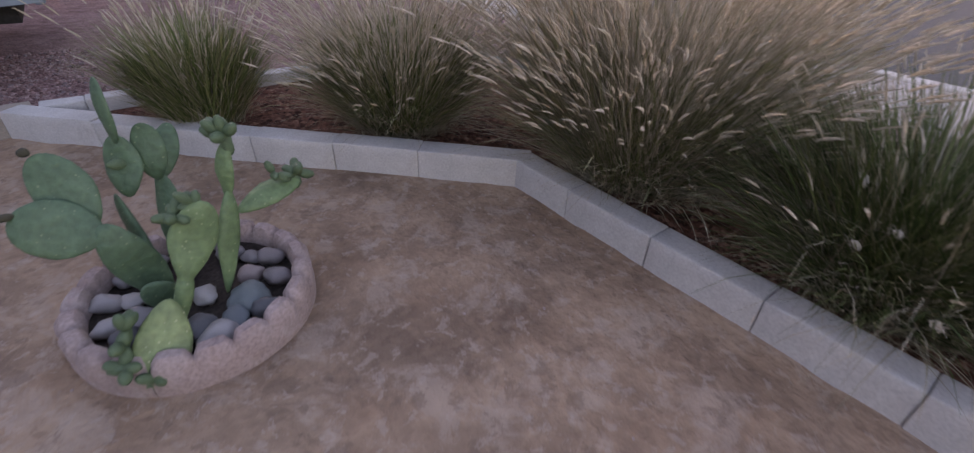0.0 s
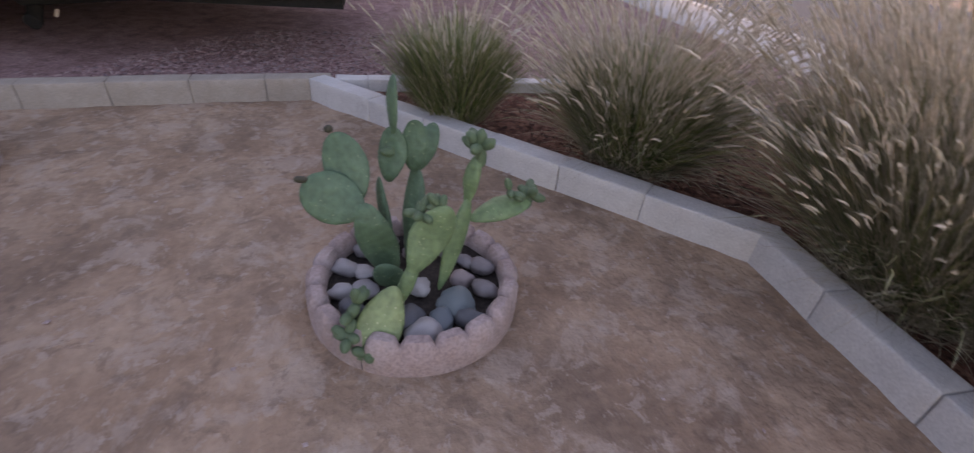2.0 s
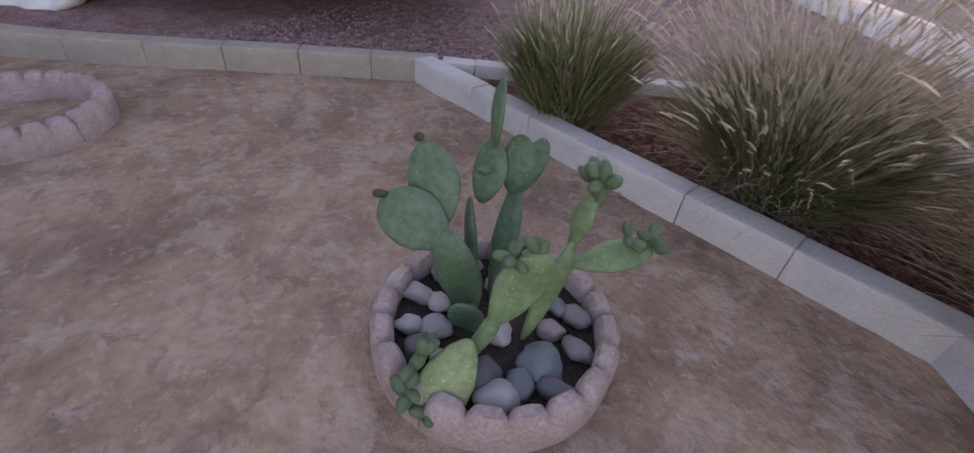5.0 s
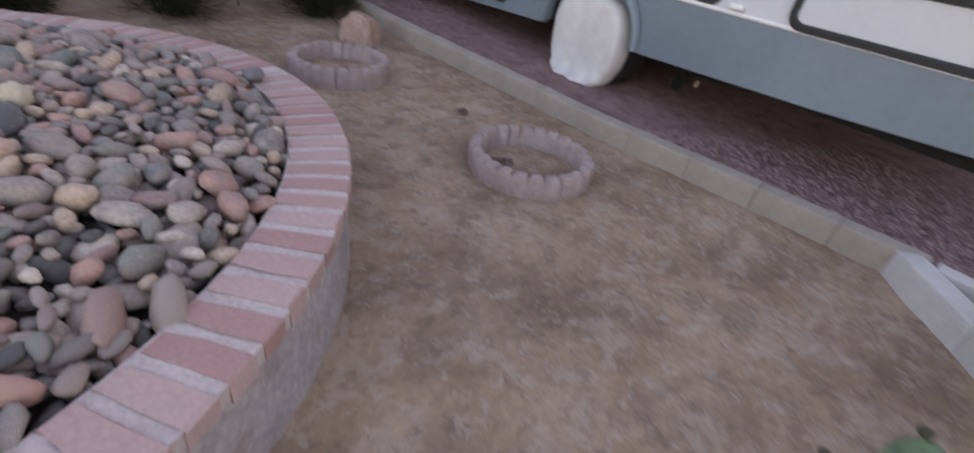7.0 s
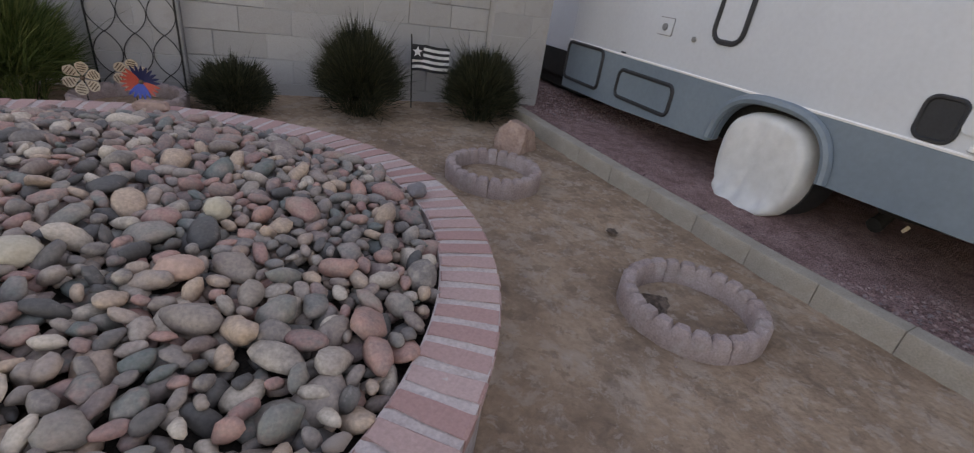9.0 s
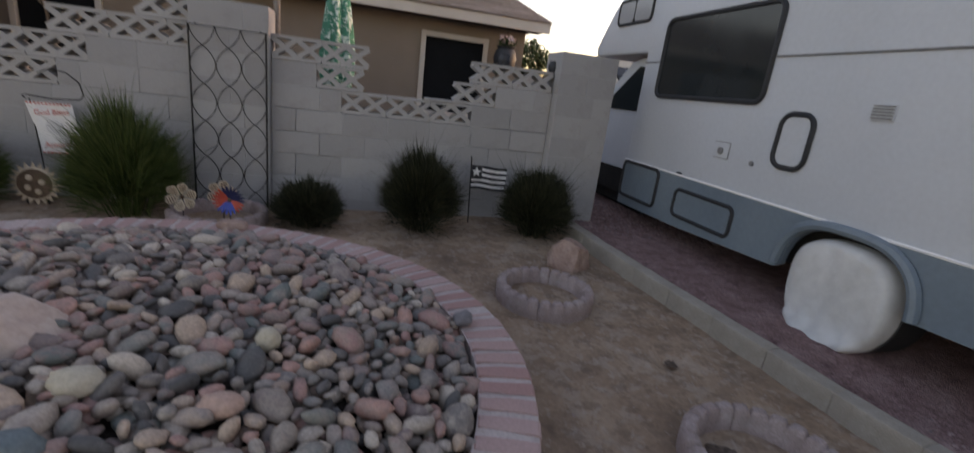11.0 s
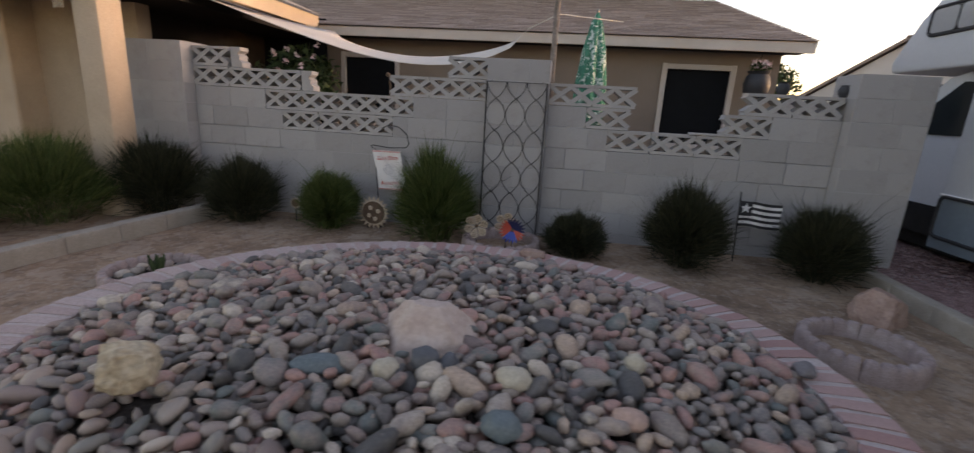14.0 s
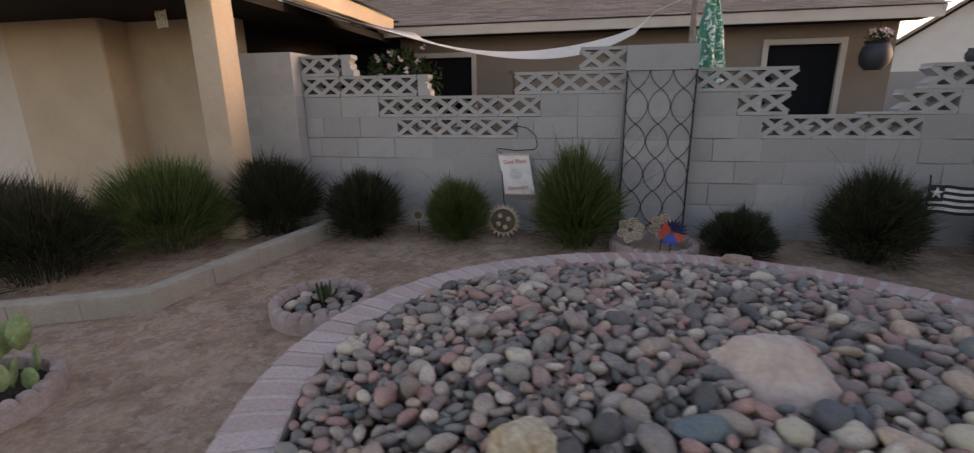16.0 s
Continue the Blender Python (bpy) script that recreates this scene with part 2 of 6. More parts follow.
CACTUS_MID = surface("light_cactus_pad", [(0.095, 0.165, 0.075), (0.125, 0.205, 0.09), (0.165, 0.245, 0.115)], 9, 0.62, 0.9, 42, 0.22, dots=((0.24, 0.31, 0.16), 52.0, 0.13), dist=0.008)
FRUIT = surface("cactus_fruit", [(0.06, 0.11, 0.055), (0.1, 0.16, 0.08)], 30, 0.65, 0.3, 90, 0.2, dots=((0.3, 0.33, 0.18), 90.0, 0.14))
BUD_DARK = surface("brown_cactus_bud", [(0.035, 0.035, 0.02), (0.06, 0.055, 0.03)], 30, 0.7, 0.3, 90, 0.2)
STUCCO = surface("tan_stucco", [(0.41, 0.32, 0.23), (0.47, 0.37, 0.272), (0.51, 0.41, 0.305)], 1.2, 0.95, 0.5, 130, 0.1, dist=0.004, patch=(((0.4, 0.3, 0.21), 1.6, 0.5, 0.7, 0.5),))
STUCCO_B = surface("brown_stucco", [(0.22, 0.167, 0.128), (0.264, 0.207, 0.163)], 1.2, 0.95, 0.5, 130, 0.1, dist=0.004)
TRIM = surface("pale_trim", [(0.48, 0.42, 0.36), (0.56, 0.5, 0.44)], 3, 0.75, 0.1, 80, 0.06, dist=0.003)
SHINGLE = surface("roof_shingle", [(0.215, 0.165, 0.138), (0.27, 0.213, 0.182), (0.33, 0.265, 0.23)], 9, 0.95, 0.5, 60, 0.3, pieces=True, dist=0.006)
# Black window screens; the same black paints the shade at the porch's back.
SCREEN = surface("window_screen_and_shade", [(0.006, 0.007, 0.008), (0.011, 0.012, 0.014)], 4, 0.88, 0, 80, 0.1, spec=0.15)
# Near-black brown: shade under eave and porch roof is put into this colour.
SHADE_DARK = surface("shaded_dark_brown", [(0.02, 0.017, 0.015), (0.035, 0.029, 0.025)], 3, 0.9, 0.1, 80, 0.1, spec=0.15)
CLOTH = surface("cream_sailcloth", [(0.55, 0.5, 0.43), (0.64, 0.59, 0.52)], 3, 0.9, 0.15, 160, 0.06, dist=0.002)
IRON = surface("black_iron", [(0.012, 0.012, 0.013), (0.025, 0.022, 0.02)], 30, 0.6, 0.2, 120, 0.2, metal=0.3, dist=0.002)
POLE = surface("grey_pole", [(0.2, 0.2, 0.2), (0.28, 0.275, 0.27)], 20, 0.6, 0.1, 90, 0.1, metal=0.5, dist=0.002)
RV_WHITE = surface("white_fibreglass", [(0.437, 0.46, 0.484), (0.484, 0.507, 0.53), (0.512, 0.535, 0.558)], 0.9, 0.42, 0.02, 30, 0.03, dist=0.003)
RV_GREY = surface("blue_grey_skirt", [(0.12, 0.16, 0.195), (0.145, 0.19, 0.225), (0.17, 0.215, 0.25)], 1.4, 0.5, 0.02, 30, 0.05, dist=0.003)
RUBBER = surface("black_rubber", [(0.012, 0.013, 0.015), (0.025, 0.026, 0.029)], 10, 0.65, 0.1, 90, 0.15, dist=0.002)
UNDER = surface("dark_underside", [(0.015, 0.015, 0.015), (0.03, 0.028, 0.026)], 6, 0.9, 0.2, 60, 0.2, spec=0.15)
FABRIC = surface("white_vinyl_cover", [(0.47, 0.47, 0.455), (0.55, 0.55, 0.535), (0.61, 0.61, 0.6)], 4, 0.7, 0.35, 14, 0.05, dist=0.015)
ASPHALT = surface("asphalt", [(0.04, 0.042, 0.045), (0.065, 0.067, 0.07)], 3, 0.9, 0.5, 120, 0.25, dist=0.005)
PAVING = surface("pavement_concrete", [(0.34, 0.31, 0.29), (0.43, 0.4, 0.37)], 2, 0.92, 0.3, 110, 0.12, dist=0.004)
WHITE = surface("white_paint", [(0.7, 0.69, 0.67), (0.78, 0.77, 0.75)], 8, 0.7, 0.05, 80, 0.05, dist=0.002)
BLACK = surface("black_paint", [(0.015, 0.015, 0.018), (0.028, 0.028, 0.03)], 8, 0.7, 0.05, 80, 0.08, dist=0.002)
RED = surface("red_paint", [(0.5, 0.06, 0.035), (0.6, 0.1, 0.06)], 10, 0.5, 0.05, 80, 0.08, dist=0.002)
BLUE = surface("blue_paint", [(0.03, 0.06, 0.32), (0.05, 0.1, 0.45)], 10, 0.45, 0.05, 80, 0.08, dist=0.002)
NAVY = surface("navy_paint", [(0.012, 0.015, 0.06), (0.02, 0.025, 0.09)], 10, 0.5, 0.05, 80, 0.08, dist=0.002)
PALE_METAL = surface("weathered_cream_metal", [(0.46, 0.35, 0.25), (0.6, 0.49, 0.37)], 25, 0.7, 0.2, 80, 0.12, dist=0.002)
WOOD_POLE = surface("grey_brown_wood", [(0.13, 0.105, 0.085), (0.2, 0.165, 0.14), (0.26, 0.225, 0.195)], 14, 0.85, 0.3, 70, 0.25, dist=0.003)
RUST = surface("rusty_brown_metal", [(0.09, 0.055, 0.035), (0.16, 0.1, 0.065)], 20, 0.8, 0.3, 80, 0.25, dist=0.003)
GREEN_CLOTH = surface("green_leaf_canvas", [(0.015, 0.1, 0.065), (0.03, 0.19, 0.12), (0.045, 0.27, 0.18)], 16, 0.85, 0.2, 60, 0.15, dist=0.003, patch=(((0.62, 0.7, 0.64), 17.0, 0.545, 0.56, 0.95),))
LEAF = surface("shrub_leaves", [(0.025, 0.045, 0.018), (0.045, 0.075, 0.03), (0.07, 0.1, 0.045)], 6, 0.6, 0, 40, 0.2, pieces=True, spec=0.15)
PETAL = surface("pale_pink_petals", [(0.6, 0.4, 0.4), (0.72, 0.58, 0.54)], 6, 0.8, 0, 40, 0.1, pieces=True)
POT = surface("dark_glazed_pot", [(0.02, 0.021, 0.025), (0.04, 0.042, 0.046)], 8, 0.65, 0.05, 60, 0.1)
GLASS = surface("tinted_window", [(0.015, 0.02, 0.022), (0.022, 0.028, 0.03)], 2, 0.13, 0, 60, 0.05)
FAR_WALL = surface("far_house_wall", [(0.5, 0.48, 0.46), (0.58, 0.56, 0.54)], 1, 0.9, 0.1, 60, 0.06)


# ---- building helpers ----
def mesh_of(name, bm, mat, smooth=40):
    me = bpy.data.meshes.new(name)
    bm.to_mesh(me)
    bm.free()
    me.materials.append(mat)
    if smooth:
        me.shade_smooth()
        me.set_sharp_from_angle(angle=radians(smooth))
    return me


def raw_mesh(name, verts, faces, mat, smooth=0):
    me = bpy.data.meshes.new(name)
    me.from_pydata(verts, [], faces)
    me.materials.append(mat)
    if smooth:
        me.shade_smooth()
    me.update()
    return me


def thing(name, loc=(0, 0, 0), rz=0.0, label="", category="", group="", kind=""):
    e = new(name)
    e.empty_display_size = 0.1
    e.matrix_world = pose(*loc, 0, 0, rz)
    return tagged(e, label, category, group, kind)


def part(name, bm, mat, parent=None, label="", m=None, smooth=40):
    """One mesh object under a thing or a part; bm may be a bmesh or a ready mesh."""
    me = bm if isinstance(bm, bpy.types.Mesh) else mesh_of(name, bm, mat, smooth)
    ob = new(name, me)
    if parent:
        ob.parent = parent
    if m is not None:
        ob.matrix_basis = m
    return tagged(ob, label)


def solo(name, bm, mat, label, category, group="", kind="", m=None, smooth=40):
    ob = part(name, bm, mat, None, label, m, smooth)
    return tagged(ob, label, category, group, kind)


def box(c, s, m=None, bevel=0.0, bm=None, seg=1):
    bm = bm or bmesh.new()
    r = bmesh.ops.create_cube(bm, size=1.0)
    t = Matrix.Translation(c) @ (m or Matrix()) @ Matrix.Diagonal((*s, 1))
    bmesh.ops.transform(bm, matrix=t, verts=r["verts"])
    if bevel:
        es = list({e for v in r["verts"] for e in v.link_edges})
        bmesh.ops.bevel(bm, geom=es, offset=bevel, segments=seg, profile=0.5, affect="EDGES")
    return bm


def sweep(pts, r, seg=6, bm=None, closed=False):
    """A round bar along the points; r is one radius or one for each point."""
    bm = bm or bmesh.new()
    pts = [Vector(p) for p in pts]
    n = len(pts)
    rs = r if isinstance(r, (list, tuple)) else [r] * n
    rings, side = [], None
    for i, p in enumerate(pts):
        a = pts[(i - 1) % n] if closed or i else pts[0]
        b = pts[(i + 1) % n] if closed or i < n - 1 else pts[-1]
        d = (b - a).normalized()
        if side is None:
            side = d.orthogonal().normalized()
        side = (side - d * side.dot(d)).normalized()
        up = d.cross(side)
        rings.append([bm.verts.new(p + rs[i] * (side * math.cos(2 * math.pi * k / seg) + up * math.sin(2 * math.pi * k / seg))) for k in range(seg)])
    for i in range(n if closed else n - 1):
        a, b = rings[i], rings[(i + 1) % n]
        for k in range(seg):
            bm.faces.new((a[k], a[(k + 1) % seg], b[(k + 1) % seg], b[k]))
    if not closed:
        bm.faces.new(rings[0][::-1]), bm.faces.new(rings[-1])
    return bm


def lathe(profile, seg=24, bm=None, wob=None):
    """Turned shape about z from (radius, height) pairs; wob(angle, i) scales the radius."""
    bm = bm or bmesh.new()
    rings = []
    for i, (r, z) in enumerate(profile):
        rings.append([bm.verts.new((r * (wob(2 * math.pi * k / seg, i) if wob else 1) * math.cos(2 * math.pi * k / seg), r * (wob(2 * math.pi * k / seg, i) if wob else 1) * math.sin(2 * math.pi * k / seg), z)) for k in range(seg)])
    for a, b in zip(rings, rings[1:]):
        for k in range(seg):
            bm.faces.new((a[k], a[(k + 1) % seg], b[(k + 1) % seg], b[k]))
    bm.faces.new(rings[0][::-1]), bm.faces.new(rings[-1])
    return bm


def plate(poly, thick, bm=None):
    """A flat plate from an outline in x, z, its front at y = 0, thickened backwards."""
    bm = bm or bmesh.new()
    vs = [bm.verts.new((x, 0, z)) for x, z in poly]
    f = bm.faces.new(vs)
    r = bmesh.ops.extrude_face_region(bm, geom=[f])
    bmesh.ops.translate(bm, vec=(0, thick, 0), verts=[v for v in r["geom"] if isinstance(v, bmesh.types.BMVert)])
    bmesh.ops.recalc_face_normals(bm, faces=bm.faces)
    return bm


def rounded(y0, z0, y1, z1, r, n=5, slant=0.0):
    """The outline of a rounded rectangle; slant leans its top edge."""
    out = []
    for cx, cz, a0 in ((y1 - r, z1 - r, 0), (y0 + r, z1 - r, 90), (y0 + r, z0 + r, 180), (y1 - r, z0 + r, 270)):
        for k in range(n + 1):
            a = radians(a0 + 90 * k / n)
            z = cz + r * math.sin(a)
            out.append((cx + r * math.cos(a) + slant * (z - z0) / (z1 - z0), z))
    return out


def lump(seed, size, rough=0.18, sub=3, flat=0.0, freq=1.6):
    bm = bmesh.new()
    bmesh.ops.create_icosphere(bm, subdivisions=sub, radius=1.0)
    o = Vector((seed * 7.3, seed * 3.1, seed * 1.7))
    for v in bm.verts:
        d = 1 + rough * noise.noise(v.co * freq + o) + 0.5 * rough * noise.noise(v.co * freq * 2.3 + o)
        v.co = Vector((v.co.x * size[0], v.co.y * size[1], v.co.z * size[2])) * d
        if flat and v.co.z < -flat:
            v.co.z = -flat
    return bm


def ground_z(x, y):
    return 0.033 * min(max(0.0, y - 2.5), 3.4)


def blades(seed, n, base, height, lean, width=0.006, droop=0.5, chaos=0.35, low=0.35):
    """Arching grass blades from a tuft: vertices and faces."""
    g = np.random.default_rng(seed)
    a = g.uniform(0, 2 * np.pi, n)
    rad = base * np.sqrt(g.uniform(0, 1, n))
    tilt = lean * (0.25 + 0.75 * rad / base) * g.uniform(0.35, 1.15, n)
    ln = height * g.uniform(low, 1.05, n) * (1 + 0.12 * np.cos(3 * a + seed))
    az = a + g.normal(0, chaos, n)
    p = np.stack([rad * np.cos(a), rad * np.sin(a), np.zeros(n)], 1)
    w = np.stack([-np.sin(az + g.normal(0, 0.9, n)), np.cos(az), np.zeros(n)], 1) * (width * g.uniform(0.6, 1.3, n))[:, None]
    dr = droop * g.uniform(0.4, 1.4, n)
    rows, steps = [], 4
    for k in range(steps + 1):
        rows.append(p.copy())
        ang = tilt + dr * (k / steps) ** 1.3 * 1.6
        ang = np.minimum(ang, 2.5)
        p = p + np.stack([np.sin(ang) * np.cos(az), np.sin(ang) * np.sin(az), np.cos(ang)], 1) * (ln / steps)[:, None]
        p[:, 2] = np.maximum(p[:, 2], 0.004)
    cols = []
    for k in range(steps):
        s = 1 - 0.75 * (k / steps) ** 2
        cols += [rows[k] - w * s, rows[k] + w * s]
    cols.append(rows[steps])
    per = 2 * steps + 1
    v = np.stack(cols, 1).reshape(-1, 3)
    f = []
    for i in range(n):
        o = i * per
        for k in range(steps - 1):
            f.append((o + 2 * k, o + 2 * k + 1, o + 2 * k + 3, o + 2 * k + 2))
        f.append((o + per - 3, o + per - 2, o + per - 1))
    return v, f, rows[steps], rows[steps - 1]


def plumes(seed, n, base, height, lean, droop=0.35, size=(0.115, 0.0055)):
    """Seed heads on thin stems: a bent furry spindle with loose bristles at each tip."""
    g = np.random.default_rng(seed)
    v, f, tip, before = blades(seed, n, base, height, lean, 0.0013, droop, low=0.5)
    verts, faces = [tuple(q) for q in v], list(f)
    for t, b in zip(tip, before):
        d = Vector(t - b).normalized()
        s = d.orthogonal().normalized()
        u = d.cross(s)
        ln, rad = size[0] * g.uniform(0.6, 1.3), size[1] * g.uniform(0.8, 1.25)
        bend = Vector((g.normal(0, 0.12), g.normal(0, 0.12), -0.16))
        base_i = len(verts)
        for k in range(6):
            q = k / 5
            c = Vector(t) + d * (q * ln - 0.02) + bend * ln * q * q
            r = rad * (0.25 + 0.85 * math.sin(math.pi * (0.1 + 0.85 * q)))
            for m in range(5):
                an = m * 1.2566 + k * 0.6
                verts.append(tuple(c + (s * math.cos(an) + u * math.sin(an)) * r * g.uniform(0.75, 1.2)))
        for k in range(5):
            for m in range(5):
                a, e = base_i + 5 * k + m, base_i + 5 * k + (m + 1) % 5
                faces.append((a, e, e + 5, a + 5))
        for k in range(20):
            q = k / 19
            c = Vector(t) + d * (q * ln - 0.02) + bend * ln * q * q
            an = k * 2.4
            o = s * math.cos(an) + u * math.sin(an)
            x = s * math.cos(an + 1.5) + u * math.sin(an + 1.5)
            i = len(verts)
            verts += [tuple(c - x * 0.0011), tuple(c + x * 0.0011), tuple(c + o * rad * 2.0 + d * 0.018)]
            faces.append((i, i + 1, i + 2))
    return verts, faces


# ---- ground, drive, kerbs ----
gx = np.concatenate([[-400, -120, -40, -18, -10], np.linspace(-6, 4.4, 270), [7, 12, 30, 100, 400]])
gy = np.concatenate([[-400, -120, -40, -14, -6], np.linspace(-2.2, 6.2, 230), [9, 14, 30, 100, 400]])
gv = []
for yy in gy:
    for xx in gx:
        q = Vector((xx, yy, 0))
        rough = 0.005 * noise.noise(q * 1.7) + 0.005 * noise.noise(q * 6.0) + 0.004 * noise.noise(q * 15.0) - 0.03 * max(0.0, noise.noise(q * 4.2 + Vector((3, 1, 5))) - 0.42)
        pit = -0.04 * math.exp(-((xx - 2.82) ** 2 + (yy - 3.0) ** 2) / 0.006) - 0.04 * math.exp(-((xx - 2.645) ** 2 + (yy - 2.36) ** 2) / 0.0055)
        gv.append((xx, yy, ground_z(xx, yy) + rough + pit))
nx = len(gx)
gf = [(j * nx + i, j * nx + i + 1, (j + 1) * nx + i + 1, (j + 1) * nx + i) for j in range(len(gy) - 1) for i in range(nx - 1)]
ground = new("ground", raw_mesh("ground", gv, gf, DIRT, 1))
tagged(ground, "bare dry tan dirt yard with faint footprints and pits", "ground", kind="structure")


def sheet(name, poly, z, mat, label, category):
    bm = bmesh.new()
    f = bm.faces.new([bm.verts.new((x, y, z + ground_z(x, y))) for x, y in poly])
    bmesh.ops.triangulate(bm, faces=[f])
    return solo(name, bm, mat, label, category, kind="structure", smooth=0)


sheet("driveway", [(3.68, -1.2), (3.72, 0.62), (3.62, 1.4), (3.52, 2.2), (3.445, 2.9), (3.31, 3.75), (3.12, 5.4), (3.3, 9.0), (3.9, 22.0), (8.5, 22.0), (8.5, -1.2)], 0.05, GRAVEL, "driveway of fine reddish gravel under the motorhome", "driveway")
sheet("planting_bed", [(3.68, 0.6), (3.66, -2.0), (-4.0, -2.0), (-4.0, -1.1), (1.95, -1.1), (3.5, 0.55)], 0.06, MULCH, "planting bed covered in reddish bark mulch", "planting bed")
sheet("gravel_verge", [(8.5, -1.2), (3.68, -1.2), (3.66, -2.03), (-6.0, -2.03), (-6.0, -3.3), (8.5, -3.3)], 0.03, GRAVEL, "strip of pinkish gravel outside the kerb", "gravel")
sheet("pavement", [(-30, -3.3), (30, -3.3), (30, -4.5), (-30, -4.5)], 0.04, PAVING, "pale concrete pavement beside the street", "pavement")
sheet("road", [(-200, -4.7), (200, -4.7), (200, -12), (-200, -12)], 0.02, ASPHALT, "dark grey asphalt street", "road")
bm = box((0, -4.6, 0.0), (120, 0.18, 0.12), bevel=0.02)
solo("street_kerb", bm, KERB, "concrete kerb between pavement and street", "kerb", kind="structure")


def kerb_run(name, pts, label, height=0.15, width=0.145, length=0.402, shift=0.0, lift=0.0, mat=None):
    """A row of concrete kerb blocks on the inner line pts, on its right-hand side; joints run on round gentle bends."""
    run = thing(name, (pts[0][0], pts[0][1], 0), 0, label, "kerb", "", "structure")
    mat = mat or KERB
    legs = [[Vector((*pts[0], 0))]]
    for a, b, c in zip(pts, pts[1:], pts[2:] + [None]):
        legs[-1].append(Vector((*b, 0)))
        if c and (Vector(b) - Vector(a)).angle(Vector(c) - Vector(b)) > 0.25:
            legs.append([Vector((*b, 0))])
    for leg in legs:
        lens = [(q - p).length for p, q in zip(leg, leg[1:])]

        def spot(s):
            for p, q, n in zip(leg, leg[1:], lens):
                if s <= n:
                    return p.lerp(q, s / n)
                s -= n
            return leg[-1]

        s, full = -shift, sum(lens)
        while s < full:
            a, b = max(0, s), min(full, s + length)
            s += length
            if b < 0.15:
                continue
            a = 0 if a < 0.15 else a
            if full - b < 0.15:
                b, s = full, full
            p, q = spot(a), spot(b)
            d = (q - p).normalized()
            mid = (p + q) / 2 + Vector((d.y, -d.x, 0)) * width / 2
            w = (q - p).length - 0.0025
            key = (round(w, 2), height, width, mat.name, random.randrange(3))
            if key not in kerb_meshes:
                bm = box((0, 0, 0), (round(w, 3), width, height + 0.1), bevel=0.005, seg=2)
                bmesh.ops.subdivide_edges(bm, edges=[e for e in bm.edges if e.calc_length() > 0.06], cuts=5, use_grid_fill=True)
                for v in bm.verts:
                    v.co += Vector((0.3, 1, 1)) * 0.002 * noise.noise(v.co * 17 + Vector((key[4] * 9, w, 3))) + Vector((0, 1, 1)) * 0.004 * noise.noise(v.co * 4 + Vector((key[4] * 5, 0, 1)))
                kerb_meshes[key] = mesh_of("kerb_block", bm, mat, 50)
            slope = math.degrees(math.atan2(ground_z(q.x, q.y) - ground_z(p.x, p.y), w))
            part("kerb_block", kerb_meshes[key], mat, run, m=pose(mid.x - pts[0][0], mid.y - pts[0][1], ground_z(mid.x, mid.y) + (height - 0.1) / 2 + lift + random.uniform(-0.003, 0.003), random.uniform(-0.8, 0.8), -slope + random.uniform(-0.2, 0.2), math.degrees(math.atan2(d.y, d.x)) + random.uniform(-0.3, 0.3)))
    return run


kerb_meshes = {}
EAST_KERB = [(3.645, 0.62), (3.555, 1.4), (3.445, 2.2), (3.365, 2.9), (3.225, 3.75), (3.035, 5.4)]
random.seed(4)
kerb_run("kerb_east", EAST_KERB, "row of weathered grey concrete kerb blocks beside the gravel drive", height=0.13, width=0.115, length=0.386, shift=0.016, mat=KERB_STAINED)
kerb_run("kerb_diagonal", [(1.83, -1.04), (3.62, 0.75)], "diagonal row of grey concrete kerb blocks round the planting bed", height=0.128, width=0.118, length=0.388, shift=0.28, lift=0.003)
kerb_run("kerb_south", [(-3.9, -1.0), (1.9, -1.0)], "long row of grey concrete kerb blocks before the ornamental grasses", height=0.125, width=0.112, length=0.386, shift=0.322)
kerb_run("kerb_bed_edge", [(3.62, -2.0), (3.62, 0.6)], "low grey kerb between planting bed and gravel drive", height=0.13, width=0.1)
kerb_run("kerb_bed_back", [(-4.0, -1.98), (3.6, -1.98)], "low grey kerb behind the ornamental grasses", height=0.1, width=0.1)
kerb_run("kerb_west", [(-6.6, 2.3), (-4.05, 3.17), (-3.43, 3.45), (-3.34, 3.95), (-3.06, 5.05), (-2.99, 5.5)][::-1], "angled row of pale concrete kerb blocks round the side bed", height=0.145, width=0.13, mat=KERB_STAINED)


